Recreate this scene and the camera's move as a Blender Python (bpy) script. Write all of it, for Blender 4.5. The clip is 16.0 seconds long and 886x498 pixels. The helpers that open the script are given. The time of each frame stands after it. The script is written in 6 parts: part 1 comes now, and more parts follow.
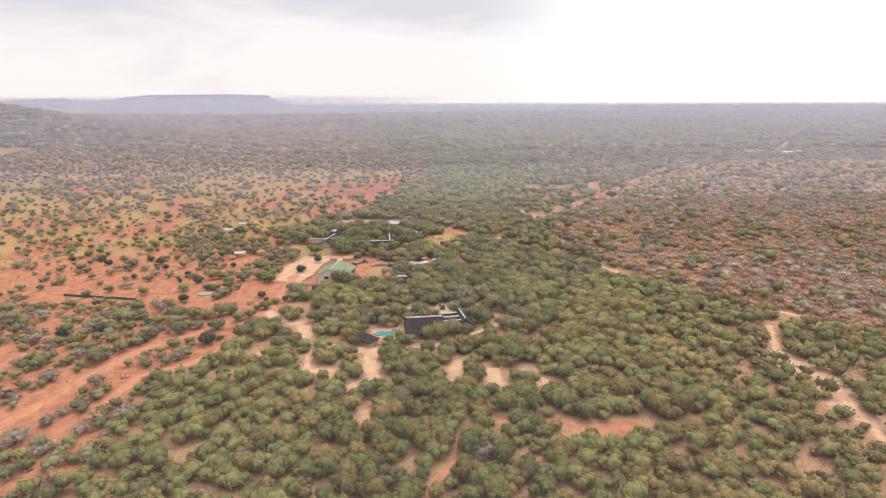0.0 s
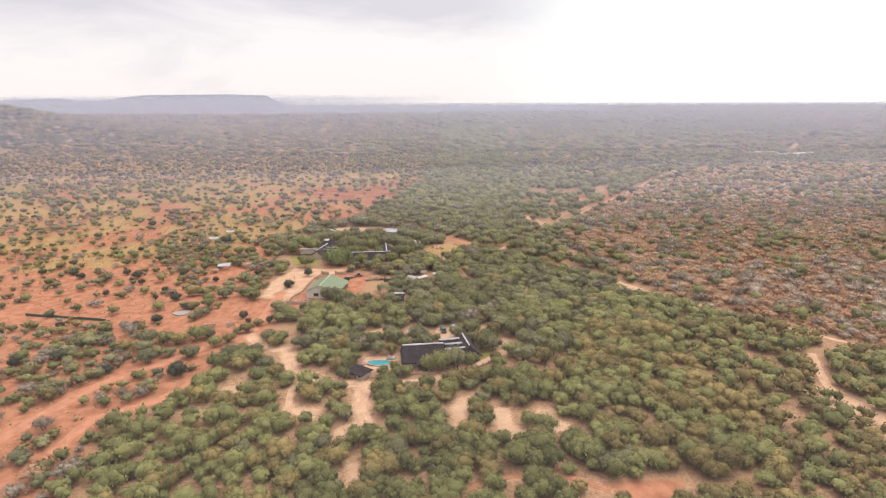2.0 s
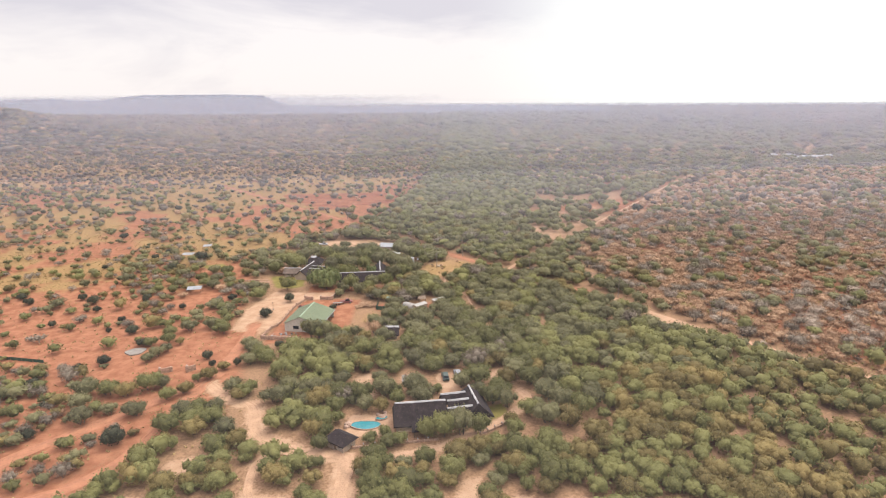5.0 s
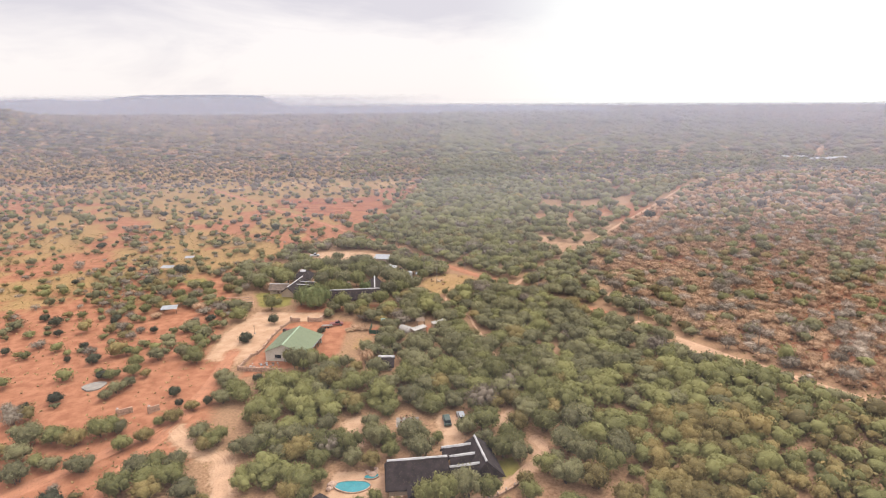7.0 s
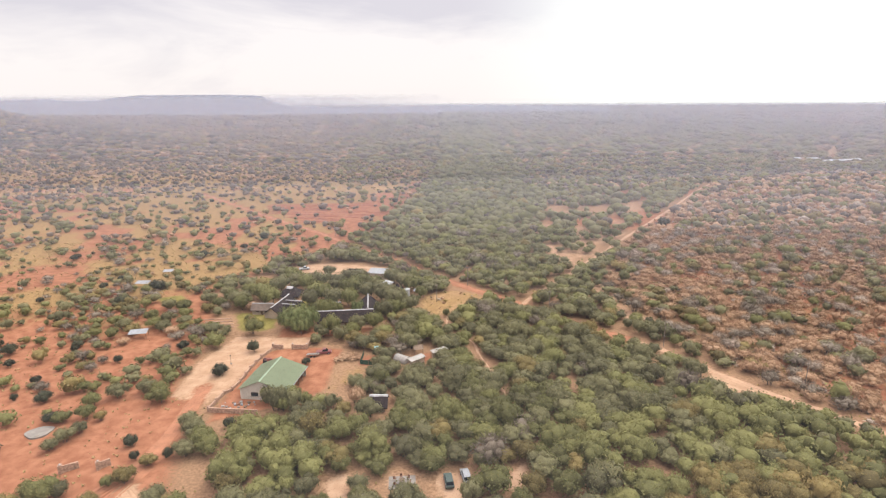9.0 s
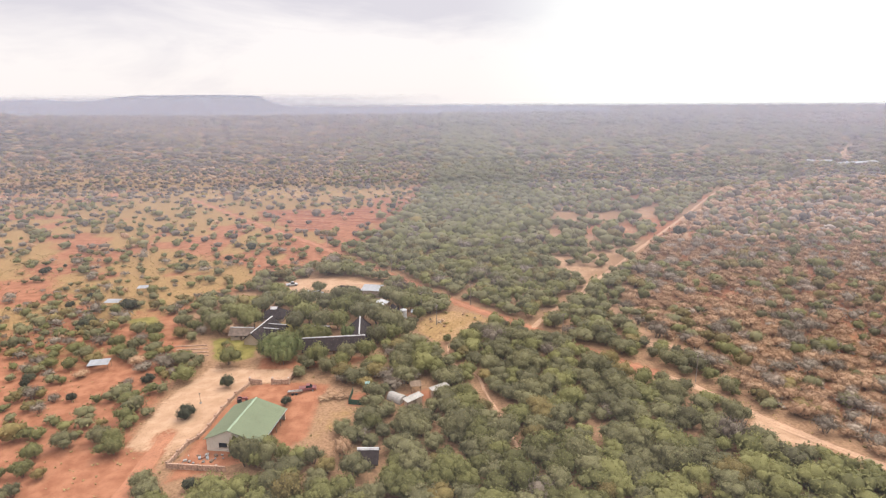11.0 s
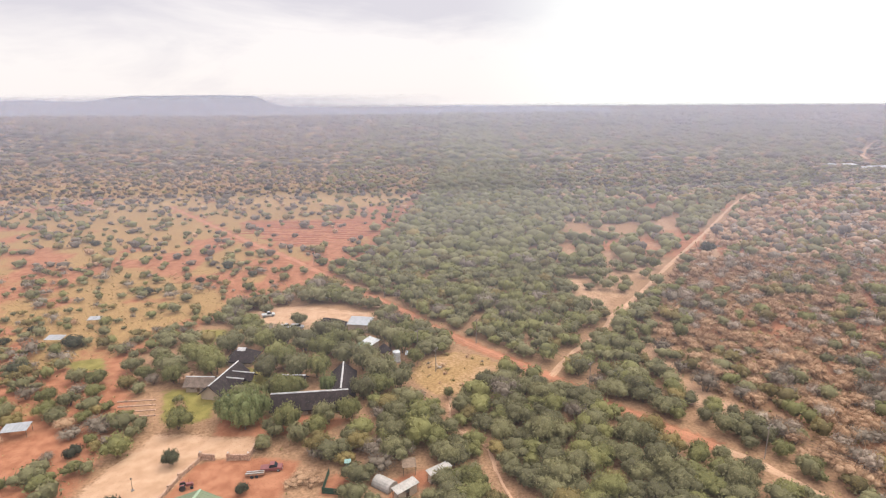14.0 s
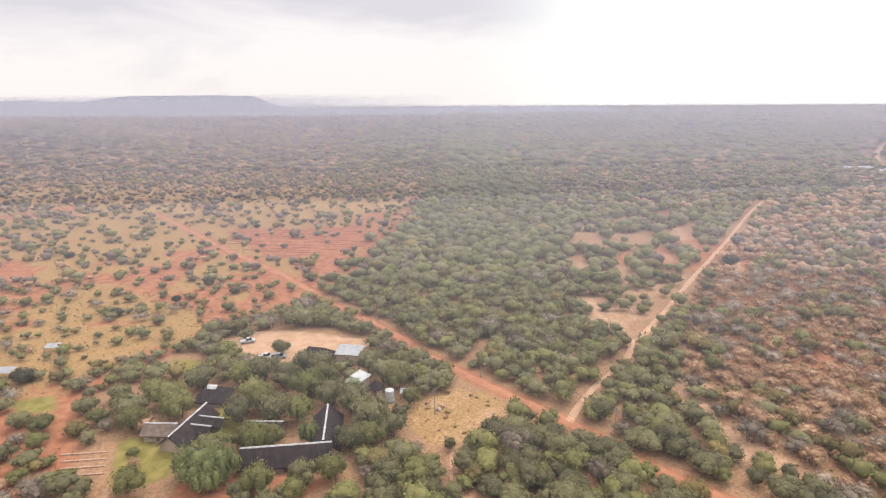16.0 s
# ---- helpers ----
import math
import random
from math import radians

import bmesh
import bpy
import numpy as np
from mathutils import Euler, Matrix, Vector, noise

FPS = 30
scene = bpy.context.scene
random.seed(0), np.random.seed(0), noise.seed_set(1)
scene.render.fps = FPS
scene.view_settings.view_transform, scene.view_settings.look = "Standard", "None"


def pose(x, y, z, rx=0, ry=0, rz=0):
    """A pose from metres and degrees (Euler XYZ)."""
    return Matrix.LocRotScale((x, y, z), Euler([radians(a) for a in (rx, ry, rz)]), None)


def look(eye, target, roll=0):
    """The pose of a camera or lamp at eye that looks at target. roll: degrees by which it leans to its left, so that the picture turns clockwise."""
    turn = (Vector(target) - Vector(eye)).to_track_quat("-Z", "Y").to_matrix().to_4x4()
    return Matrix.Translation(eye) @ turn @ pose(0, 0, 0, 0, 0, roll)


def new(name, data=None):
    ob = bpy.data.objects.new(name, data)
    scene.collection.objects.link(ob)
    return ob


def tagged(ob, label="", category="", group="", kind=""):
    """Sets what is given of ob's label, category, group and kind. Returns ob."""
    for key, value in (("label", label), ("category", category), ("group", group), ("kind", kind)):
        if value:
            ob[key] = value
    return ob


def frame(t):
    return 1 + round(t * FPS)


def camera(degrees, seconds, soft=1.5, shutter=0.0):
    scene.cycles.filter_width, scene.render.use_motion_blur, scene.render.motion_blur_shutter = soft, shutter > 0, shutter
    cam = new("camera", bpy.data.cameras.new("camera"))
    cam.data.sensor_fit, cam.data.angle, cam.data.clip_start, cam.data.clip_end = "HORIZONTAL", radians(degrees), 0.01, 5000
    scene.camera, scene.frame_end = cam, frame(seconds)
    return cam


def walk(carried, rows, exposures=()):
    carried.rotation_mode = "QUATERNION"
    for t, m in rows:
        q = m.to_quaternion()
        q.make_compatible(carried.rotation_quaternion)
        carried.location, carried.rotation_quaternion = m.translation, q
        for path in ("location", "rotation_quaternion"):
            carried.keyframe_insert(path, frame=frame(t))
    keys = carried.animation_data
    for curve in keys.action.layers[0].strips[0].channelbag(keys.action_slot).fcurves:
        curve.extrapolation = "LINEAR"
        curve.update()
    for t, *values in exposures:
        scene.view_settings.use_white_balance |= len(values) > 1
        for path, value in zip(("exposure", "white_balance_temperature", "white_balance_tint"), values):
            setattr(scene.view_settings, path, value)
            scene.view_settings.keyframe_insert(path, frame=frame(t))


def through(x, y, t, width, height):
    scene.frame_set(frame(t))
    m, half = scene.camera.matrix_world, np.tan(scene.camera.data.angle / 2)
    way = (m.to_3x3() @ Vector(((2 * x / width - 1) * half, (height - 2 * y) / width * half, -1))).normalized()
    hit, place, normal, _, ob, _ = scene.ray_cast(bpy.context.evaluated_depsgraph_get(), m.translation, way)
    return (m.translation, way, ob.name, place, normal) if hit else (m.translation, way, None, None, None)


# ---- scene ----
cam = camera(75.3, 16.0, 1.15)
PATH = [
    (0, (-0.482, -0.418, 80.391), (-0.130, 96.206, 54.629), -0.149),
    (1, (-0.654, 11.251, 80.186), (-0.301, 107.877, 54.433), -0.156),
    (2, (-0.812, 22.913, 79.998), (-0.457, 119.542, 54.255), -0.162),
    (3, (-0.955, 34.569, 79.828), (-0.599, 131.201, 54.094), -0.169),
    (4, (-1.084, 46.218, 79.676), (-0.727, 142.853, 53.952), -0.175),
    (5, (-1.199, 57.862, 79.541), (-0.840, 154.498, 53.827), -0.182),
    (6, (-1.299, 69.498, 79.424), (-0.938, 166.138, 53.720), -0.188),
    (7, (-1.384, 81.129, 79.325), (-1.022, 177.771, 53.630), -0.194),
    (8, (-1.455, 92.753, 79.244), (-1.092, 189.397, 53.559), -0.201),
    (9, (-1.511, 104.370, 79.181), (-1.146, 201.017, 53.505), -0.207),
    (10, (-1.553, 115.981, 79.135), (-1.187, 212.631, 53.469), -0.214),
    (11, (-1.580, 127.586, 79.107), (-1.213, 224.238, 53.451), -0.220),
    (12, (-1.593, 139.185, 79.097), (-1.224, 235.839, 53.450), -0.227),
    (13, (-1.591, 150.777, 79.105), (-1.221, 247.434, 53.468), -0.233),
    (14, (-1.575, 162.362, 79.130), (-1.203, 259.022, 53.503), -0.240),
    (15, (-1.544, 173.941, 79.173), (-1.171, 270.604, 53.555), -0.246),
    (16, (-1.499, 185.514, 79.234), (-1.124, 282.179, 53.626), -0.252),
]
walk(cam, [(t, look(eye, target, roll)) for t, eye, target, roll in PATH])

# ---- light ----
world = bpy.data.worlds.new("overcast_sky")
scene.world = world
world.use_nodes = True
wn, wl = world.node_tree.nodes, world.node_tree.links
wn.clear()


def wnode(kind, **sets):
    n = wn.new(kind)
    for key, value in sets.items():
        n.inputs[key].default_value = value
    return n


SUN_ELEV, SUN_AZ = radians(58), radians(35)
w_out = wn.new("ShaderNodeOutputWorld")
w_bg = wnode("ShaderNodeBackground", Strength=1.0)
w_sky = wn.new("ShaderNodeTexSky")
w_sky.sky_type, w_sky.sun_disc, w_sky.sun_elevation, w_sky.sun_rotation = "NISHITA", False, SUN_ELEV, SUN_AZ
w_co = wn.new("ShaderNodeTexCoord")
w_sep = wn.new("ShaderNodeSeparateXYZ")
wl.new(w_co.outputs["Generated"], w_sep.inputs[0])
# cloud sheets, stretched sideways
w_map = wn.new("ShaderNodeMapping")
w_map.inputs["Scale"].default_value = (2.0, 2.0, 7.0)
w_map.inputs["Location"].default_value = (0.35, 0.2, 0.4)
wl.new(w_co.outputs["Generated"], w_map.inputs["Vector"])
w_noise = wnode("ShaderNodeTexNoise", Scale=1.6, Detail=5.0, Roughness=0.55, Distortion=0.35)
wl.new(w_map.outputs[0], w_noise.inputs["Vector"])
w_ramp = wn.new("ShaderNodeValToRGB")
w_ramp.color_ramp.elements[0].position, w_ramp.color_ramp.elements[0].color = 0.34, (0.72, 0.68, 0.73, 1)
w_ramp.color_ramp.elements[1].position, w_ramp.color_ramp.elements[1].color = 0.60, (0.96, 0.90, 0.89, 1)
# the cloud deck is greyer higher up, and pale above the horizon
w_deck = wnode("ShaderNodeMapRange")
w_deck.interpolation_type = "SMOOTHSTEP"
w_deck.inputs["From Min"].default_value, w_deck.inputs["From Max"].default_value = 0.055, 0.15
w_deck.inputs["To Min"].default_value, w_deck.inputs["To Max"].default_value = 0.14, -0.17
wl.new(w_sep.outputs["Z"], w_deck.inputs["Value"])
w_sum = wn.new("ShaderNodeMath")
wl.new(w_noise.outputs["Fac"], w_sum.inputs[0])
wl.new(w_deck.outputs[0], w_sum.inputs[1])
wl.new(w_sum.outputs[0], w_ramp.inputs["Fac"])
# thin bright cloud in front of the sun, to the east
w_east = wnode("ShaderNodeMapRange")
w_east.interpolation_type = "SMOOTHSTEP"
w_east.inputs["From Min"].default_value, w_east.inputs["From Max"].default_value = 0.02, 0.30
wl.new(w_sep.outputs["X"], w_east.inputs["Value"])
w_mix = wn.new("ShaderNodeMix")
w_mix.data_type = "RGBA"
w_mix.inputs["B"].default_value = (1.03, 1.03, 1.0, 1)
wl.new(w_east.outputs[0], w_mix.inputs["Factor"])
wl.new(w_ramp.outputs["Color"], w_mix.inputs["A"])
# an overcast sky is brighter overhead than at the horizon
w_up = wnode("ShaderNodeMapRange")
w_up.inputs["From Min"].default_value, w_up.inputs["From Max"].default_value = 0.2, 0.9
w_up.inputs["To Min"].default_value, w_up.inputs["To Max"].default_value = 1.0, 3.4
wl.new(w_sep.outputs["Z"], w_up.inputs["Value"])
w_mul = wn.new("ShaderNodeVectorMath")
w_mul.operation = "SCALE"
wl.new(w_mix.outputs["Result"], w_mul.inputs[0])
wl.new(w_up.outputs[0], w_mul.inputs["Scale"])
w_thin = wn.new("ShaderNodeVectorMath")
w_thin.operation = "SCALE"
w_thin.inputs["Scale"].default_value = 0.01
wl.new(w_sky.outputs[0], w_thin.inputs[0])
w_add = wn.new("ShaderNodeVectorMath")
w_add.operation = "ADD"
wl.new(w_mul.outputs[0], w_add.inputs[0])
wl.new(w_thin.outputs[0], w_add.inputs[1])
wl.new(w_add.outputs[0], w_bg.inputs["Color"])
wl.new(w_bg.outputs[0], w_out.inputs["Surface"])

sun_data = bpy.data.lights.new("sun", "SUN")
sun_data.energy, sun_data.angle, sun_data.color = 2.0, radians(14), (1.0, 0.95, 0.88)
sun = new("sun", sun_data)
sun.matrix_world = look((0, 0, 300), (-300 * math.cos(SUN_ELEV) * math.sin(SUN_AZ), -300 * math.cos(SUN_ELEV) * math.cos(SUN_AZ), 300 - 300 * math.sin(SUN_ELEV)))


# ---- materials ----
def mat(name, color, rough=0.85, metal=0.0, vary=0.25, scale=2.0, fine=25.0, bump=0.0, second=None, translucent=0.0):
    """A surface with broad stains and fine grain, in object space metres."""
    m = bpy.data.materials.new(name)
    m.use_nodes = True
    n, l = m.node_tree.nodes, m.node_tree.links
    b = n["Principled BSDF"]
    b.inputs["Roughness"].default_value, b.inputs["Metallic"].default_value = rough, metal
    b.inputs["Specular IOR Level"].default_value = 0.25
    co = n.new("ShaderNodeTexCoord")
    broad, grain = n.new("ShaderNodeTexNoise"), n.new("ShaderNodeTexNoise")
    broad.inputs["Scale"].default_value, grain.inputs["Scale"].default_value = 1 / scale, fine / scale
    broad.inputs["Detail"].default_value, grain.inputs["Detail"].default_value = 4, 2
    for t in (broad, grain):
        l.new(co.outputs["Object"], t.inputs["Vector"])
    add = n.new("ShaderNodeMath")
    add.operation = "MULTIPLY_ADD"
    l.new(grain.outputs["Fac"], add.inputs[0])
    add.inputs[1].default_value = 0.5
    l.new(broad.outputs["Fac"], add.inputs[2])
    ramp = n.new("ShaderNodeValToRGB")
    lo = second or tuple(c * (1 - vary) for c in color)
    hi = color if second else tuple(min(1, c * (1 + vary)) for c in color)
    ramp.color_ramp.elements[0].position, ramp.color_ramp.elements[0].color = 0.5, (*lo, 1)
    ramp.color_ramp.elements[1].position, ramp.color_ramp.elements[1].color = 1.0, (*hi, 1)
    l.new(add.outputs[0], ramp.inputs["Fac"])
    l.new(ramp.outputs["Color"], b.inputs["Base Color"])
    if bump:
        bp = n.new("ShaderNodeBump")
        bp.inputs["Strength"].default_value, bp.inputs["Distance"].default_value = 0.6, bump
        l.new(grain.outputs["Fac"], bp.inputs["Height"])
        l.new(bp.outputs[0], b.inputs["Normal"])
    return m


def leaf_mat(name, dark, mid, light, through=0.25):
    """Foliage: the 'tint' of each tree and spray of leaves, painted crown shade included, picks the colour."""
    m = bpy.data.materials.new(name)
    m.use_nodes = True
    n, l = m.node_tree.nodes, m.node_tree.links
    b = n["Principled BSDF"]
    b.inputs["Roughness"].default_value = 0.7
    b.inputs["Specular IOR Level"].default_value = 0.15
    at, info = n.new("ShaderNodeAttribute"), n.new("ShaderNodeObjectInfo")
    at.attribute_name = "tint"
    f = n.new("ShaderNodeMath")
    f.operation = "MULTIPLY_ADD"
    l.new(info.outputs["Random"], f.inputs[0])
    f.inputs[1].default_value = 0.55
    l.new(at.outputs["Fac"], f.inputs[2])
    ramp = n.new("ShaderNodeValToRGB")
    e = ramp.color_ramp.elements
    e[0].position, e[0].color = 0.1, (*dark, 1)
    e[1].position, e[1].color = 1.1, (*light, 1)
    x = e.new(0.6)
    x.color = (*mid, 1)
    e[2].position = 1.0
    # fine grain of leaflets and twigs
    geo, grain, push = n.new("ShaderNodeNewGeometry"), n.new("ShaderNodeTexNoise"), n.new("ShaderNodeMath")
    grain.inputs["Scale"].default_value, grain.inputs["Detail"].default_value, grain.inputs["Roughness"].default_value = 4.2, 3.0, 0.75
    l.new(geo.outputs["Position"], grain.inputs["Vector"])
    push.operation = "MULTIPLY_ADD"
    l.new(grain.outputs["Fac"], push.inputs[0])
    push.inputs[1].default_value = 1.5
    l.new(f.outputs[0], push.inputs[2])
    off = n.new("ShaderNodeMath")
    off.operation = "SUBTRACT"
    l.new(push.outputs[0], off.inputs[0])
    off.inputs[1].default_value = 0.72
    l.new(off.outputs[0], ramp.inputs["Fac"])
    l.new(ramp.outputs["Color"], b.inputs["Base Color"])
    bump = n.new("ShaderNodeBump")
    bump.inputs["Strength"].default_value, bump.inputs["Distance"].default_value = 0.7, 0.25
    l.new(grain.outputs["Fac"], bump.inputs["Height"])
    l.new(bump.outputs[0], b.inputs["Normal"])
    tr, mx = n.new("ShaderNodeBsdfTranslucent"), n.new("ShaderNodeMixShader")
    mx.inputs[0].default_value = through
    l.new(ramp.outputs["Color"], tr.inputs["Color"])
    l.new(b.outputs[0], mx.inputs[1])
    l.new(tr.outputs[0], mx.inputs[2])
    l.new(mx.outputs[0], n["Material Output"].inputs["Surface"])
    return m


M_LEAF = {
    "green": leaf_mat("acacia_leaf", (0.098, 0.090, 0.040), (0.162, 0.155, 0.058), (0.244, 0.228, 0.085), 0.32),
    "grey": leaf_mat("grey_green_leaf", (0.104, 0.093, 0.051), (0.168, 0.154, 0.075), (0.250, 0.226, 0.110), 0.32),
    "brown": leaf_mat("dry_twigs", (0.235, 0.138, 0.082), (0.375, 0.230, 0.134), (0.450, 0.294, 0.176), 0.15),
    "yellow": leaf_mat("yellowing_leaf", (0.102, 0.080, 0.034), (0.196, 0.150, 0.056), (0.298, 0.220, 0.084)),
    "dark": leaf_mat("evergreen_leaf", (0.036, 0.036, 0.023), (0.058, 0.058, 0.034), (0.090, 0.088, 0.048)),
    "fever": leaf_mat("feathery_leaf", (0.100, 0.120, 0.048), (0.175, 0.188, 0.074), (0.270, 0.272, 0.116)),
    "pale": leaf_mat("bleached_twigs", (0.210, 0.155, 0.112), (0.335, 0.258, 0.192), (0.450, 0.368, 0.282), 0.10),
    "ash": leaf_mat("ashen_twigs", (0.115, 0.088, 0.064), (0.182, 0.144, 0.106), (0.264, 0.214, 0.160), 0.10),
}
M_BARK = mat("bark", (0.13, 0.10, 0.08), 0.9, vary=0.35, scale=0.6, fine=8)
M_THATCH = mat("weathered_thatch", (0.028, 0.020, 0.019), 0.95, vary=0.45, scale=1.2, fine=14, bump=0.04)
M_THATCHB = mat("brown_thatch", (0.12, 0.088, 0.068), 0.95, vary=0.35, scale=1.2, fine=14, bump=0.04)
M_CAP = mat("mortar_ridge", (0.40, 0.38, 0.37), 0.8, vary=0.35, scale=0.8, fine=6)
M_PLASTER = mat("cream_plaster", (0.36, 0.285, 0.215), 0.85, vary=0.15, scale=2.5)
M_GREENROOF = mat("green_painted_sheet", (0.128, 0.150, 0.086), 0.65, vary=0.08, scale=5, fine=10)
M_METAL = mat("galvanised_sheet", (0.27, 0.275, 0.28), 0.55, 0.3, vary=0.22, scale=1.5, fine=10)
M_WHITE = mat("white_paint", (0.38, 0.38, 0.37), 0.6, vary=0.2, scale=1.0)
M_LIME = mat("limewashed_plaster", (0.47, 0.42, 0.35), 0.85, vary=0.15, scale=2.0)
M_CREAM = mat("dusty_cream_sheet", (0.29, 0.265, 0.235), 0.7, vary=0.25, scale=1.0)
M_WOOD = mat("weathered_timber", (0.16, 0.11, 0.075), 0.85, vary=0.35, scale=0.5, fine=10)
M_STONE = mat("rubble_stone", (0.34, 0.22, 0.155), 0.9, vary=0.5, scale=0.5, fine=3, bump=0.05)
M_ROCK = mat("boulder", (0.34, 0.23, 0.17), 0.9, vary=0.4, scale=0.8, fine=6, bump=0.05)
M_CONCRETE = mat("old_concrete", (0.21, 0.185, 0.16), 0.9, vary=0.25, scale=1.5, fine=10)
M_DARK = mat("dark_opening", (0.03, 0.027, 0.025), 0.5, vary=0.2)
M_GLASSY = mat("tinted_glass", (0.02, 0.025, 0.03), 0.08, vary=0.1)
M_TYRE = mat("rubber", (0.025, 0.025, 0.025), 0.8, vary=0.2)
M_RUST = mat("rusted_iron", (0.22, 0.10, 0.06), 0.8, vary=0.4, scale=0.4)
M_REDPAINT = mat("red_paint", (0.17, 0.06, 0.055), 0.5, vary=0.2)
M_SILVER = mat("silver_paint", (0.28, 0.285, 0.29), 0.3, 0.3, vary=0.08)
M_CARDARK = mat("dark_green_paint", (0.05, 0.07, 0.06), 0.3, vary=0.1)
M_NET = mat("green_shade_net", (0.035, 0.07, 0.045), 0.8, vary=0.3, scale=0.5)
M_WATER = mat("pool_water", (0.035, 0.175, 0.195), 0.06, vary=0.12, scale=1.5, fine=5, bump=0.01)
M_WIRE = mat("wire", (0.08, 0.08, 0.08), 0.6, 0.5)
M_POLE = mat("creosoted_pole", (0.20, 0.16, 0.13), 0.85, vary=0.3, scale=0.4)
M_TEAL = mat("teal_paint", (0.16, 0.25, 0.22), 0.6, vary=0.15)


# ---- the plan ----
def lerp_table(v, table):
    return np.interp(v, [t[0] for t in table], [t[1] for t in table])


HILL_U = [-1.7, -1.27, -0.97, -0.773, -0.733, -0.684, -0.635, -0.576, -0.48, -0.36, -0.25, -0.15]
HILL_Z = [70, 78, 75, 66, 63, 55, 45, 34, 17, 5, 0, -8]


def ground_z(x, y):
    """Height of the land: a long gentle rise to the north and the east, levelling off far out."""
    x, y = np.asarray(x, float), np.asarray(y, float)
    z = 0.00738 * 700 * np.tanh(y / 700) + 0.01597 * 450 * np.tanh(x / 450) / (1 + (np.maximum(y, 0) / 1500) ** 2)
    # wooded hill shoulder in the north-west
    d = np.maximum(y, 1.0)
    crest = np.interp(x / d, HILL_U, HILL_Z)
    z = z + np.maximum(crest - z, 0) * np.exp(-((d - 1120) / np.where(d < 1120, 260, 420)) ** 2) * (y > 300)
    return z + 5.0 * np.exp(-(((x - 360) / 150) ** 2 + ((y - 545) / 90) ** 2))


def gz(x, y):
    return float(ground_z(x, y))


ROADS = {  # centre line, width
    "main": ([(60, 275.5), (52, 283), (40.5, 295), (29.2, 309.6), (21.5, 318),
              (10.8, 329), (-5, 347.5), (-19, 367), (-40, 391), (-72, 432), (-114, 479), (-179, 556), (-203, 584)], 3.2),
    "main_east": ([(190, 130), (149, 171), (128, 193), (110, 212), (92, 233), (78, 250), (67, 268), (60, 275.5)], 2.9),
    "side": ([(29.2, 309.6), (37.5, 323), (45.4, 332.7), (55, 345), (59, 353.8), (65.8, 361.5), (82, 384), (110, 424), (147, 475), (190, 536), (222, 578)], 2.2),
    "gate_track": ([(-118, 116), (-113, 131), (-106, 154), (-101, 170), (-93, 181), (-82, 192.5), (-73, 205), (-68, 216), (-67, 230), (-67.5, 250)], 4.5),
    "loop_track": ([(-92, 140), (-90, 155), (-80, 162), (-74, 171), (-71.4, 183), (-70, 199), (-66.5, 214)], 4.0),
    "lodge_track": ([(-67, 206), (-60, 199), (-51, 193.6), (-45.5, 180), (-33.5, 173), (-23, 171), (-22.3, 158), (-18.6, 149)], 3.8),
    "lodge_spur": ([(-38.4, 175.4), (-42.7, 169.4), (-41, 158.5), (-37.2, 154)], 2.2),
    "near_path": ([(-8, 92), (-4.7, 100), (1.9, 111.7), (5, 124.5), (10.8, 128), (22.5, 130), (34, 124)], 2.0),
    "east_road": ([(100, 100), (103, 116.6), (103.6, 126), (106.6, 137), (107, 147), (104.5, 162), (113, 185)], 2.6),
    "lodge_east": ([(-12, 171), (-2, 174), (7.7, 180), (15.5, 187), (22, 194), (20.5, 199)], 2.6),
    "mid_path": ([(16, 240), (13.5, 253.5), (10.3, 266.7), (8.3, 277), (1.2, 286), (0.7, 300)], 0.8),
    "far_road": ([(470, 800), (528, 887), (640, 1022), (700, 1090)], 7.0),
}
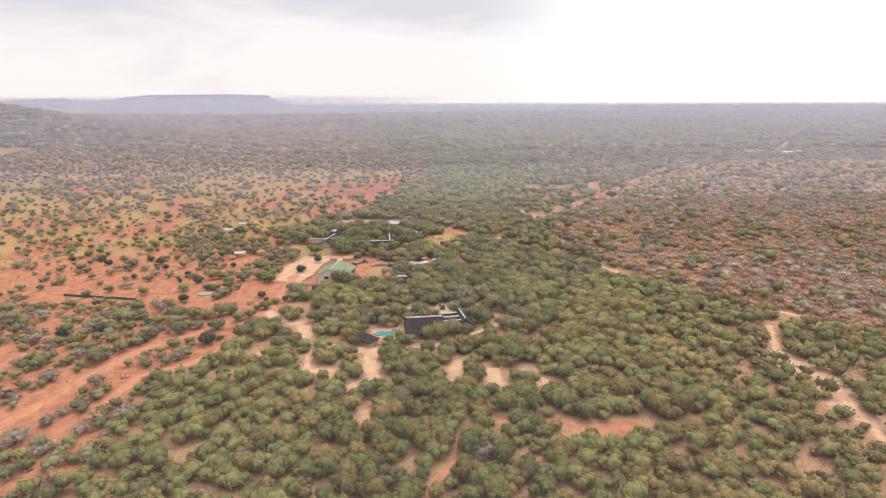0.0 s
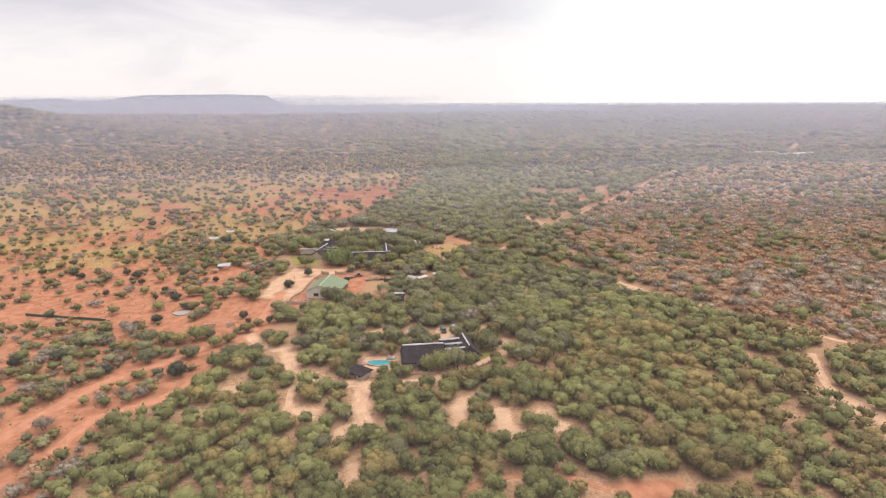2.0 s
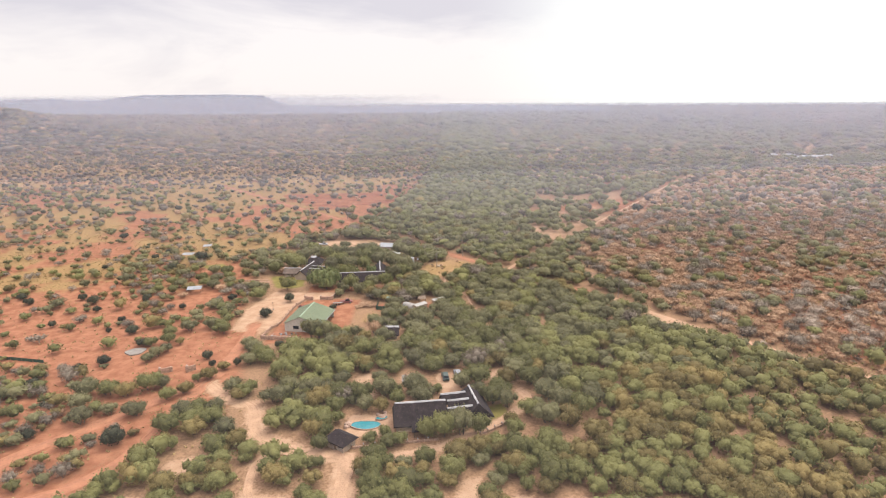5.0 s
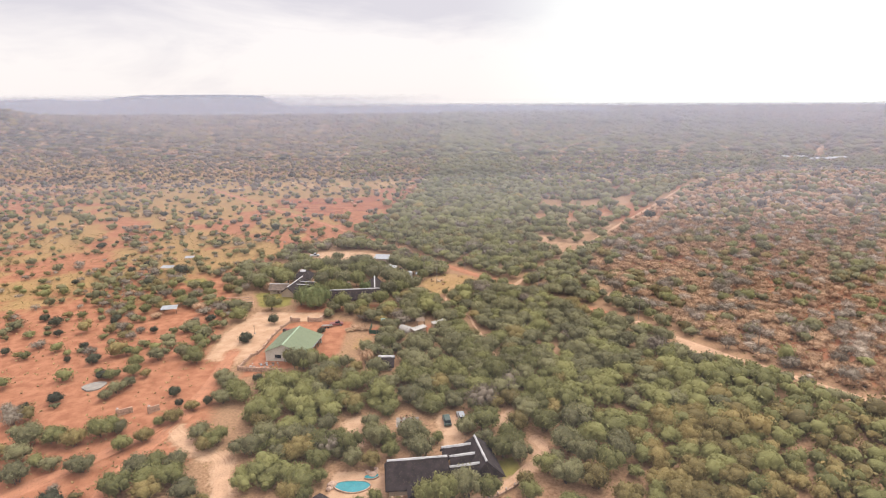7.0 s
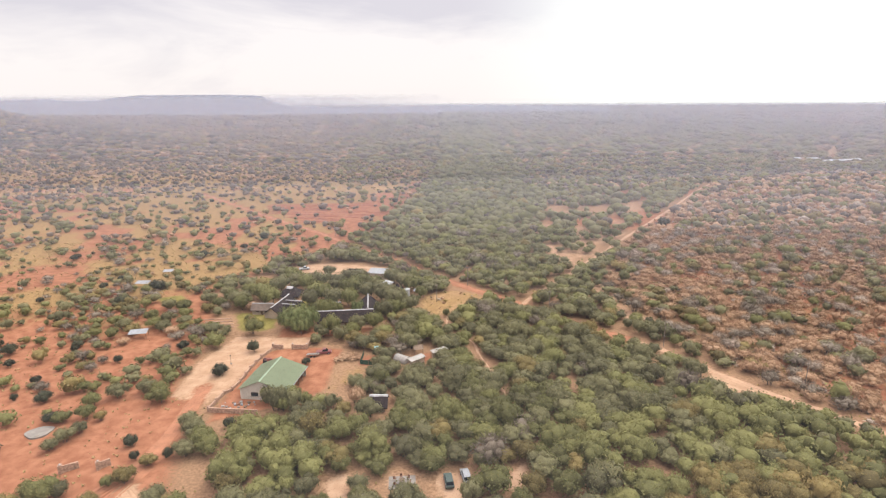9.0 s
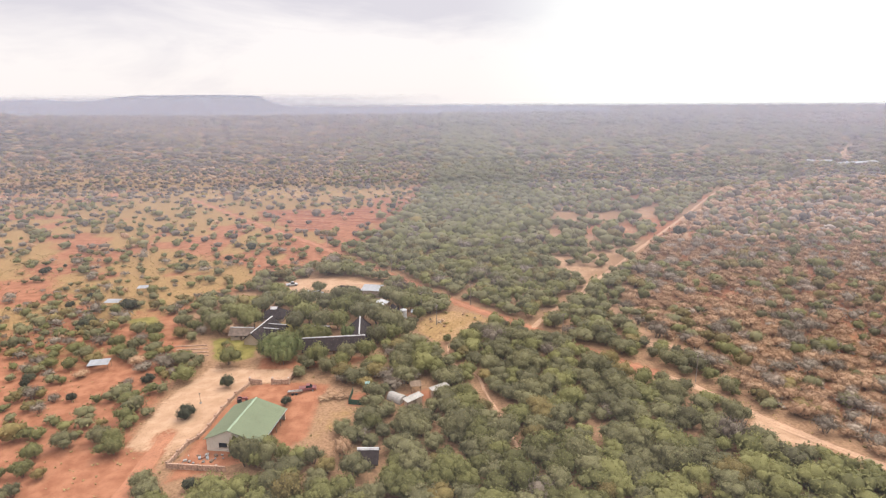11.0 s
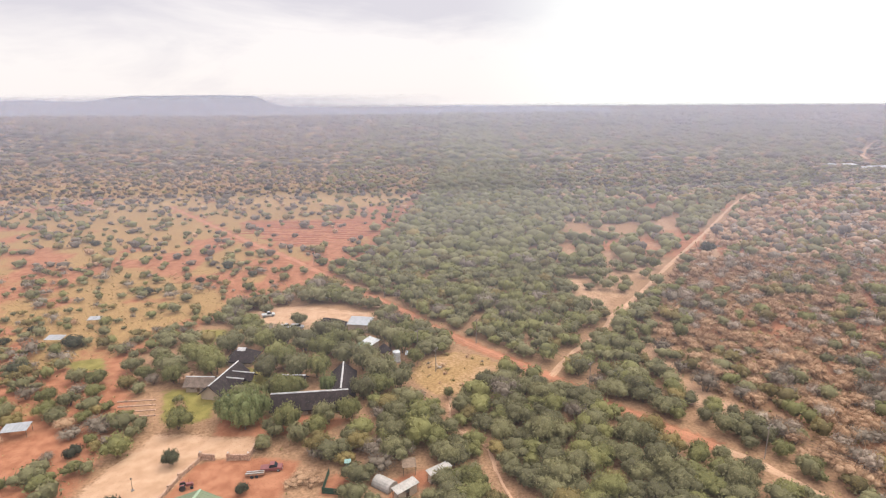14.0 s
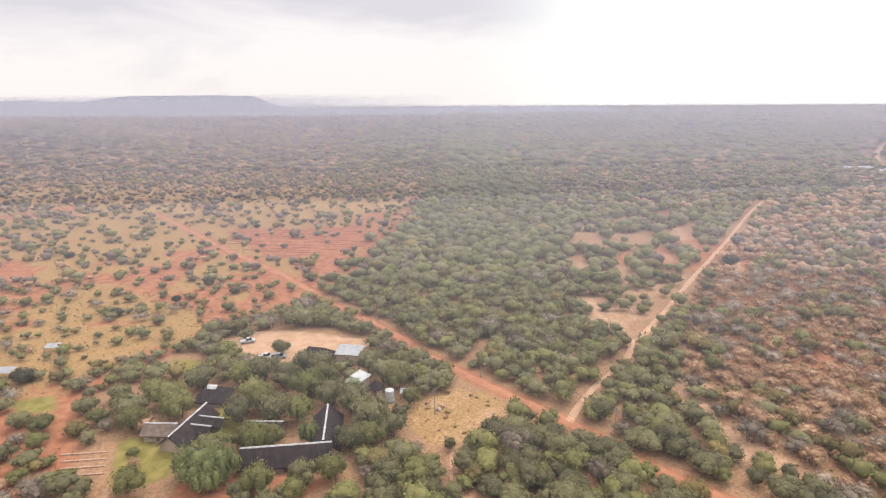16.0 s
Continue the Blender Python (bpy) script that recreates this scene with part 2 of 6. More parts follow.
SAND = [  # pale bare sand
    [(-40.3, 153.8), (-38.3, 158.5), (-31.8, 158.7), (-30.8, 151.5)],
    [(2.2, 162.4), (7.3, 163.7), (5.2, 148.6), (1.9, 147.6)],
    [(12.7, 158.2), (17.2, 157.4), (17.4, 149.1), (22.5, 144.8), (15.4, 143.2), (11.6, 146.6)],
    [(22.9, 155.7), (28.9, 156.6), (28.4, 151.4), (31.8, 147.4), (26.4, 145.1), (23.3, 150.9)],
    [(-28.2, 149.5), (-23.7, 151), (-22.6, 142), (-27.1, 142)],
    [(-14.6, 147.6), (-9, 146.5), (-11.7, 142.6)],
    [(-64.7, 165.7), (-62.1, 171.2), (-56.9, 172.9), (-55.2, 168.4), (-61.8, 163.7)],
    [(-69.3, 159.3), (-62.1, 159.6), (-60.6, 154.7), (-66.6, 156.4)],
    [(-22, 136.3), (-19.1, 136.2), (-17.9, 123.7), (-21.6, 122.8)],
    [(-26.8, 208.6), (-21.7, 211), (-19.1, 196.6), (-23.2, 197.8)],
    [(-13, 209.9), (-7.3, 209.7), (-7.4, 205.4), (-12, 205.6)],
    [(-3, 210), (4.5, 210), (4.5, 199), (-0.3, 196)],
    [(12.6, 209.9), (16.5, 212.4), (14.8, 203.5), (12.7, 203.6)],
    [(74.8, 252), (79, 246.8), (76.6, 242), (72.5, 245.5)],
    [(76, 254.3), (80.7, 248.3), (84.9, 240), (75.4, 240.3), (68.9, 243.4)],
    [(-71.8, 361.7), (-65.7, 369.3), (-54, 369.6), (-43.9, 367), (-27.8, 361.4), (-25.4, 350.2), (-40.8, 350), (-45.6, 341), (-55.9, 346), (-60.4, 346.5)],
    [(-75.3, 245), (-75.5, 267.5), (-70.5, 284.6), (-59.7, 284.1), (-45, 281.5), (-43.3, 274.5), (-52, 274.9), (-56.4, 272.9), (-60.1, 251.7), (-63, 241)],
    [(-24.5, 188.5), (-13.5, 189.5), (-13.5, 179), (-24.5, 178.5)],
    [(120, 428), (138, 441), (132, 425)],
]
SOFT_SAND = [  # sandy openings with grass and low bush
    [(47.9, 372), (57, 357), (62, 372), (58, 400), (52, 395)],
    [(59.4, 333.7), (72, 333), (67, 309.8), (70, 300), (75, 293), (69, 287), (62, 294), (61.3, 307.5), (59.5, 321)],
    [(96, 168), (112, 160), (118, 128), (108, 108), (98, 120)],
]
DRYGRASS = [
    [(-6.9, 320.6), (1.4, 326.8), (11.8, 323.3), (16, 314.6), (13, 306.7), (3.4, 301.3), (-3.1, 300.5), (-7.9, 306), (-10.5, 312.7)],
    [(-253, 556), (-184, 567), (-104, 464), (-140, 489), (-211, 521)],
    [(-380, 483), (-252, 490), (-141, 469), (-80.7, 362), (-118, 345), (-128, 300), (-220, 275), (-420, 300)],
    [(-34, 256), (-24, 262), (-24, 252), (-33, 248)],
]
REDBARE = [
    [(-56, 274.2), (-43.5, 275), (-32.8, 273), (-34, 262), (-33.6, 247.5), (-40.6, 241), (-60, 232), (-60, 250)],
    [(-132, 529), (-56, 529), (-38, 492), (-52, 465), (-86, 462), (-116, 499)],
    [(-26, 268.5), (-20.8, 268.5), (-20.7, 261), (-26, 261.5)],
    [(-12, 266), (-5, 270), (-3, 265), (-12, 260)],
    [(33.3, 126.7), (50.6, 127.5), (45.4, 120.4), (37.4, 120.6)],
    [(-47, 291.5), (-38, 292), (-24, 290), (-30, 284), (-45, 283), (-56, 283), (-57, 291)],
]
LAWN = [
    [(-78.2, 306.3), (-71.8, 306.5), (-62.1, 301.2), (-59.9, 292), (-62.9, 289.5), (-71.5, 290)],
    [(-85.5, 348.6), (-75.7, 348.1), (-73.5, 340.6), (-78.7, 337.3)],
    [(-117.3, 324.9), (-107.5, 327.4), (-101.9, 319.9), (-110.6, 317.6)],
    [(-62, 319), (-52, 318), (-50, 308), (-58, 306)],
    [(9, 191), (15, 193), (16, 188), (9, 184)],
]
GARDEN = [(-90.6, 302.3), (-76.5, 304), (-71.7, 291), (-83, 291)]
GATE_YARD = [(-101, 206), (-86, 189), (-68, 179), (-50, 179), (-46, 190), (-50, 206), (-62, 238), (-74, 250), (-98, 246), (-102, 225)]
OPEN_EAST = [(76, 531), (179, 566), (111, 428), (66, 352), (47.9, 366), (52, 420), (64, 460)]
WEST_EDGE = [(0, -75), (100, -82), (118, -78), (138, -82), (147, -87), (165, -80), (181, -71), (196, -56), (241, -68), (250, -76), (269, -78), (300, -84), (326, -98),
             (361, -84), (376, -69), (424, -40), (616, -13), (817, 0)]
EAST_EDGE = [(0, 300), (130, 190), (178, 149), (194, 126), (233, 93), (259, 79), (301, 67), (343, 68), (430, 112), (470, 150), (560, 215), (620, 330), (640, 900)]

FOOTPRINTS, CLEAR = [], []  # ground taken by buildings (x, y, turn, half sizes) and by placed things (x, y, radius)


def inside(poly, x, y):
    r = np.zeros(x.shape, bool)
    for (x0, y0), (x1, y1) in zip(poly, poly[1:] + poly[:1]):
        c = (y0 > y) != (y1 > y)
        r ^= c & (x < (x1 - x0) * (y - y0) / (y1 - y0 + 1e-12) + x0)
    return r


def line_dist(line, x, y):
    d = np.full(x.shape, 1e9)
    for (x0, y0), (x1, y1) in zip(line, line[1:]):
        dx, dy = x1 - x0, y1 - y0
        u = np.clip(((x - x0) * dx + (y - y0) * dy) / (dx * dx + dy * dy), 0, 1)
        d = np.minimum(d, np.hypot(x - x0 - u * dx, y - y0 - u * dy))
    return d


def poly_dist(poly, x, y):
    """Signed distance, negative inside."""
    d = line_dist(poly + poly[:1], x, y)
    return np.where(inside(poly, x, y), -d, d)


def near_only(poly, x, y, reach=12.0):
    """Signed distance, worked out only close to the polygon."""
    xs, ys = [p[0] for p in poly], [p[1] for p in poly]
    out = np.full(x.shape, reach)
    m = (x > min(xs) - reach) & (x < max(xs) + reach) & (y > min(ys) - reach) & (y < max(ys) + reach)
    if m.any():
        out[m] = poly_dist(poly, x[m], y[m])
    return out


def value_noise(x, y, size, seed):
    """Smooth noise, 0 to 1, on a grid of the given size in metres."""
    r = np.random.RandomState(seed).rand(128, 128)
    u, v = x / size, y / size
    i, j = np.floor(u).astype(int), np.floor(v).astype(int)
    a, b = u - i, v - j
    a, b = a * a * (3 - 2 * a), b * b * (3 - 2 * b)
    g = lambda p, q: r[p % 128, q % 128]
    return (g(i, j) * (1 - a) + g(i + 1, j) * a) * (1 - b) + (g(i, j + 1) * (1 - a) + g(i + 1, j + 1) * a) * b


def soil_weights(x, y):
    """Share of red earth, dry grass, pale sand and lawn at each place; the rest is litter under the bush."""
    west = lerp_table(y, WEST_EDGE) - x
    east = x - lerp_table(y, EAST_EDGE)
    n1, n2 = value_noise(x, y, 14, 3), value_noise(x, y, 45, 4)
    red = np.clip(west / 10 + 0.5, 0, 1) * np.where(y < 650, 1, 0.35)
    red = np.maximum(red, np.clip((n2 - 0.58) * 4, 0, 1) * (y > 380) * np.where(y < 650, 0.8, 0.5))
    red = np.maximum(red, 0.8 * np.clip(east / 15, 0, 1) * (0.4 + n2))
    grass = np.clip(west / 15, 0, 1) * np.clip((n1 * 0.6 + n2 * 0.6 - 0.38) * 5, 0, 0.82) * np.clip((y - 262) / 60, 0, 1)
    grass = np.maximum(grass, 0.6 * np.clip(east / 15, 0, 1) * np.clip(n1 * 1.6 - 0.4, 0, 1))
    sand = np.zeros(x.shape)
    lawn = np.zeros(x.shape)
    for p in DRYGRASS:
        d = near_only(p, x, y, 30.0)
        grass = np.maximum(grass, np.clip(0.5 - (d + 6 * (n1 - 0.5)) / 8, 0, 1) * np.clip(1.3 * n1 + 0.9 * n2 - 0.45, 0.1, 1))
    d = near_only(OPEN_EAST, x, y)
    sand = np.maximum(sand, np.clip(0.5 - d / 8, 0, 1) * np.clip(n1 * 1.6 - 0.45, 0, 0.50))
    for p in REDBARE:
        d = near_only(p, x, y)
        w = np.clip(0.5 - d / 3, 0, 1)
        red, grass = np.maximum(red, w), grass * (1 - w)
    d = near_only(DRYGRASS[0], x, y) + 2.5 * (n1 - 0.5)
    sand = np.maximum(sand, np.clip(0.5 - d / 3, 0, 1) * (0.05 + 0.50 * value_noise(x, y, 5, 12)))
    grass = np.maximum(grass, 0.9 * np.clip(0.5 - d / 3, 0, 1))
    for p in SOFT_SAND:
        d = near_only(p, x, y) + 3 * (n1 - 0.5)
        sand = np.maximum(sand, np.clip(0.5 - d / 4, 0, 1) * (0.45 + 0.4 * value_noise(x, y, 5, 13)))
    for p in SAND:
        d = near_only(p, x, y) + 1.4 * (value_noise(x, y, 3.2, 8) - 0.5)
        w = np.clip(0.5 - d / 1.6, 0, 1) * 0.95
        sand, red, grass = np.maximum(sand, w), red * (1 - 0.7 * w), grass * (1 - w)
    for p in LAWN:
        d = near_only(p, x, y)
        w = np.clip(0.5 - d / 2, 0, 1)
        lawn, red, grass, sand = np.maximum(lawn, w), red * (1 - w), grass * (1 - w), sand * (1 - w)
    for name, (line, width) in ROADS.items():
        d = line_dist(line, x, y) + 1.2 * (value_noise(x, y, 4, 9) - 0.5)
        w = np.clip(1.0 - (d - width * 0.45) / (1.6 if width > 3 else 0.9), 0, 1) * (0.75 if name == "main_east" else 0.3 if name == "side" else 1.0)
        if name in ("lodge_track", "lodge_spur", "main_east", "east_road", "side", "near_path", "mid_path", "lodge_east"):
            pale = name.startswith("lodge")
            sand, red = np.maximum(sand, w * (0.95 if pale else 0.6)), red * (1 - w) if pale else np.maximum(red, w * 0.6)
        else:
            red, sand = np.maximum(red, w), sand * (1 - 0.6 * w)
        grass = grass * (1 - w)
    return red, grass, sand, lawn


# ---- ground ----
def np_mesh(name, verts, tris, tint=None, smooth=False):
    me = bpy.data.meshes.new(name)
    me.vertices.add(len(verts))
    me.vertices.foreach_set("co", np.asarray(verts, np.float32).ravel())
    tris = np.asarray(tris, np.int32)
    me.loops.add(tris.size)
    me.loops.foreach_set("vertex_index", tris.ravel())
    me.polygons.add(len(tris))
    me.polygons.foreach_set("loop_start", np.arange(0, tris.size, 3, dtype=np.int32))
    if tint is not None:
        a = me.attributes.new("tint", "FLOAT", "POINT")
        a.data.foreach_set("value", np.asarray(tint, np.float32))
    me.update(calc_edges=True)
    me.polygons.foreach_set("use_smooth", np.full(len(tris), smooth))
    return me


def stretched(lo, hi, step, end_lo, end_hi, grow=1.16):
    mid = list(np.arange(lo, hi, step))
    up, s = [], step
    while (up or mid)[-1] < end_hi:
        s *= grow
        up.append((up or mid)[-1] + s)
    down, s = [], step
    while (down or mid[:1])[-1] > end_lo:
        s *= grow
        down.append((down or mid[:1])[-1] - s)
    return np.array(down[::-1] + mid + up)


def grid_tris(nx, ny):
    i, j = np.meshgrid(np.arange(nx - 1), np.arange(ny - 1), indexing="ij")
    a = (i * ny + j).ravel()
    b, c, d = a + ny, a + ny + 1, a + 1
    return np.concatenate([np.stack([a, b, c], 1), np.stack([a, c, d], 1)])


def ground_material():
    m = bpy.data.materials.new("bushveld_soil")
    m.use_nodes = True
    n, l = m.node_tree.nodes, m.node_tree.links
    b = n["Principled BSDF"]
    b.inputs["Roughness"].default_value, b.inputs["Specular IOR Level"].default_value = 0.95, 0.1
    co, at = n.new("ShaderNodeTexCoord"), n.new("ShaderNodeAttribute")
    at.attribute_name = "soil"
    sep = n.new("ShaderNodeSeparateColor")
    l.new(at.outputs["Color"], sep.inputs[0])

    def noise(scale, detail=4):
        t = n.new("ShaderNodeTexNoise")
        t.inputs["Scale"].default_value, t.inputs["Detail"].default_value = scale, detail
        l.new(co.outputs["Object"], t.inputs["Vector"])
        return t.outputs["Fac"]

    def two(a, c, fac, lo=0.35, hi=0.65):
        r = n.new("ShaderNodeValToRGB")
        r.color_ramp.elements[0].position, r.color_ramp.elements[0].color = lo, (*a, 1)
        r.color_ramp.elements[1].position, r.color_ramp.elements[1].color = hi, (*c, 1)
        l.new(fac, r.inputs["Fac"])
        return r.outputs["Color"]

    fine, mid, broad = noise(1.6, 5), noise(0.35, 4), noise(0.06, 3)
    layers = [
        two((0.165, 0.094, 0.052), (0.305, 0.182, 0.104), fine, 0.3, 0.7),
        two((0.215, 0.085, 0.044), (0.30, 0.134, 0.074), mid),
        two((0.195, 0.112, 0.048), (0.298, 0.192, 0.082), fine),
        two((0.310, 0.188, 0.113), (0.390, 0.252, 0.160), mid),
        two((0.13, 0.112, 0.03), (0.20, 0.165, 0.05), mid),
    ]
    out = layers[0]
    for k, (w, col) in enumerate(zip(("Red", "Green", "Blue", "A"), layers[1:])):
        src = at.outputs["Alpha"] if w == "A" else sep.outputs[w]
        # ragged edge: the weight is pushed about by noise
        p = n.new("ShaderNodeMath")
        p.operation = "MULTIPLY_ADD"
        l.new(fine if k != 1 else mid, p.inputs[0])
        p.inputs[1].default_value = 1.0
        l.new(src, p.inputs[2])
        mr = n.new("ShaderNodeMapRange")
        mr.interpolation_type = "SMOOTHSTEP"
        mr.inputs["From Min"].default_value, mr.inputs["From Max"].default_value = 0.72, 1.28
        l.new(p.outputs[0], mr.inputs["Value"])
        mx = n.new("ShaderNodeMix")
        mx.data_type = "RGBA"
        l.new(mr.outputs[0], mx.inputs["Factor"])
        l.new(out, mx.inputs["A"])
        l.new(col, mx.inputs["B"])
        out = mx.outputs["Result"]
    # beyond the last single bushes the land is closed bush
    cov = n.new("ShaderNodeAttribute")
    cov.attribute_name = "cover"
    mx = n.new("ShaderNodeMix")
    mx.data_type = "RGBA"
    l.new(cov.outputs["Fac"], mx.inputs["Factor"])
    l.new(out, mx.inputs["A"])
    l.new(two((0.060, 0.060, 0.038), (0.135, 0.105, 0.072), noise(0.03, 6)), mx.inputs["B"])
    out = mx.outputs["Result"]
    l.new(out, b.inputs["Base Color"])
    bp = n.new("ShaderNodeBump")
    bp.inputs["Strength"].default_value, bp.inputs["Distance"].default_value = 0.5, 0.12
    l.new(fine, bp.inputs["Height"])
    l.new(bp.outputs[0], b.inputs["Normal"])
    return m


M_GROUND = ground_material()


def build_ground():
    xs, ys = stretched(-150, 130, 2.0, -5200, 5200, 1.09), stretched(84, 400, 2.0, -700, 4900, 1.06)
    gx, gy = np.meshgrid(xs, ys, indexing="ij")
    gx, gy = gx.ravel(), gy.ravel()
    z = ground_z(gx, gy) + 0.25 * (value_noise(gx, gy, 9, 21) - 0.5)
    me = np_mesh("ground", np.stack([gx, gy, z], 1), grid_tris(len(xs), len(ys)), smooth=True)
    a = me.attributes.new("soil", "FLOAT_COLOR", "POINT")
    red, grass, sand, lawn = soil_weights(gx, gy)
    a.data.foreach_set("color", np.stack([red, grass, sand, lawn], 1).astype(np.float32).ravel())
    c = me.attributes.new("cover", "FLOAT", "POINT")
    c.data.foreach_set("value", np.maximum(0.7 * np.clip((gy - 620) / 450, 0, 1), np.maximum(0.92 * np.clip((gy - 1500) / 700, 0, 1), 0.9 * (gy > 600) * np.clip((z - 12) / 8, 0, 1))).astype(np.float32))
    me.materials.append(M_GROUND)
    tagged(new("ground", me), "red and sandy bushveld earth with dry grass and litter", "ground", kind="structure")


build_ground()


# ---- roads ----
M_REDROAD = mat("red_dirt_road", (0.30, 0.132, 0.072), 0.95, vary=0.25, scale=3, fine=8, bump=0.03)
M_SANDROAD = mat("sandy_dirt_road", (0.365, 0.225, 0.138), 0.95, vary=0.22, scale=3, fine=8, bump=0.03)


def smooth_line(line, step):
    pts = [Vector((*p, 0)) for p in line]
    pts = [2 * pts[0] - pts[1]] + pts + [2 * pts[-1] - pts[-2]]
    out = []
    for a, b, c, d in zip(pts, pts[1:], pts[2:], pts[3:]):
        n = max(1, int((c - b).length / step))
        for k in range(n):
            t = k / n
            out.append(0.5 * (2 * b + (c - a) * t + (2 * a - 5 * b + 4 * c - d) * t * t + (3 * b - a - 3 * c + d) * t ** 3))
    return out + [pts[-2]]


def build_road(name, line, width, material, label):
    """A worn dirt road: two wheel ruts either side of a slightly raised middle, with ragged edges."""
    pts = smooth_line(line, 2.0)
    cols = (-0.5, -0.36, -0.24, -0.12, 0.0, 0.12, 0.24, 0.36, 0.5)
    verts, tris = [], []
    for i, p in enumerate(pts):
        q = pts[min(i + 1, len(pts) - 1)] - pts[max(i - 1, 0)]
        side = Vector((q.y, -q.x, 0)).normalized()
        w = width * (0.85 + 0.35 * noise.noise((p.x * 0.12, p.y * 0.12, 5)))
        for u in cols:
            e = 0.35 * noise.noise((p.x * 0.5, p.y * 0.5, u * 9)) if abs(u) > 0.4 else 0
            v = p + side * (u * w + e)
            rut = 0.16 - 0.10 * (abs(abs(u) - 0.24) < 0.02) + 0.03 * (u == 0) - 0.12 * (abs(u) > 0.4)
            verts.append((v.x, v.y, gz(v.x, v.y) + rut))
    n = len(cols)
    for i in range(len(pts) - 1):
        for k in range(n - 1):
            a = i * n + k
            tris += [(a, a + 1, a + n + 1), (a, a + n + 1, a + n)]
    me = np_mesh(name, verts, tris, smooth=True)
    me.materials.append(material)
    return tagged(new(name, me), label, "road", kind="structure")


for key, (line, width) in ROADS.items():
    red = key in ("main", "gate_track", "loop_track", "near_path")
    build_road("road" if width > 3.3 else "path", line, width, M_REDROAD if red else M_SANDROAD,
               "rutted red dirt road through the bush" if red else "narrow pale sandy track between the bushes")


# ---- ploughed field ----
M_PLOUGH = mat("ploughed_red_soil", (0.225, 0.082, 0.046), 0.95, vary=0.3, scale=2.5, fine=8, bump=0.05)


def build_furrows():
    """Broken ridges of turned red soil across the bare field, each a low rounded bank."""
    r = np.random.RandomState(41)
    field = tagged(new("ploughed_field", None), "bare red field with broken ridges of ploughed soil", "field", kind="structure")
    for row in range(13):
        y0 = 466 + 4.8 * row
        x = -130.0 + 8 * r.rand()
        while x < -42:
            n = int(4 + 7 * r.rand())
            verts, tris = [], []
            for k in range(n + 1):
                px, py = x + 3.2 * k, y0 + 1.6 * noise.noise((x * 0.05 + k * 0.16, y0, 3)) + 0.06 * (x + 90)
                w = (0.25 + 0.75 * math.sin(math.pi * k / n)) * 1.1
                for off, up in ((-1.0, -0.15), (-0.5, 0.26), (0.5, 0.30), (1.0, -0.15)):
                    verts.append((px, py + off * w, gz(px, py) + up * (0.4 + w * 0.6)))
                if k:
                    for q in range(3):
                        a = 4 * (k - 1) + q
                        tris += [(a, a + 4, a + 1), (a + 1, a + 4, a + 5)]
            mid = (x + 1.6 * n, y0)
            if bool(inside(REDBARE[1], np.array([mid[0]]), np.array([mid[1]]))[0]):
                me = np_mesh("furrow", verts, tris, smooth=True)
                me.materials.append(M_PLOUGH)
                ridge = new("furrow", me)
                ridge.parent = field
            x += 3.2 * n + 2 + 7 * r.rand()


build_furrows()

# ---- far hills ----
# distance haze is painted into this pale blue base colour
M_HILL = mat("haze_tinted_hill_bush", (0.18, 0.186, 0.218), 0.95, vary=0.06, scale=120, fine=8)


def build_hill(name, skyline, dist, eye, front, back, material, label, floor=-4.0):
    """A long ridge. skyline: sideways and upward slope of its crest, as seen from eye."""
    verts = []
    us = np.linspace(skyline[0][0], skyline[-1][0], 420)
    prof = [(-front, 0.0), (-front * 0.72, 0.13), (-front * 0.45, 0.36), (-front * 0.2, 0.70), (-front * 0.06, 0.95), (0, 1.0), (back * 0.5, 0.85), (back, 0.0)]
    for u in us:
        h = lerp_table(u, skyline)
        top = eye[2] + dist * h
        for k, (dy, f) in enumerate(prof):
            d = dist + dy
            x, y = eye[0] + u * d, eye[1] + d
            g = gz(x, y) + floor
            rough = (0.06 * (top - g)) * noise.noise((x * 0.006, y * 0.006, 2)) if 0 < k < 4 else 0
            verts.append((x, y, g + (top - g) * f + rough))
    me = np_mesh(name, verts, grid_tris(len(us), len(prof)), smooth=True)
    me.materials.append(material)
    return tagged(new(name, me), label, "hill", kind="structure")


FOCAL, EYE0 = 1016.2, (-0.5, -0.4, 80.4)
LEVEL = 170.1


def sky_pts(points):
    return [((px - 784) / FOCAL, (LEVEL - py) / FOCAL) for px, py in points]


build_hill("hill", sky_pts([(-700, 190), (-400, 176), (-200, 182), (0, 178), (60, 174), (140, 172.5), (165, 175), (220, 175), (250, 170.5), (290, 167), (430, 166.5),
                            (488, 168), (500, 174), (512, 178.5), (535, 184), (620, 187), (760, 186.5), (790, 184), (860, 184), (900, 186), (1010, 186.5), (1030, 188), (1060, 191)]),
           2700, EYE0, 200, 500, M_HILL, "long flat-topped hill on the horizon, coloured with blue distance haze")

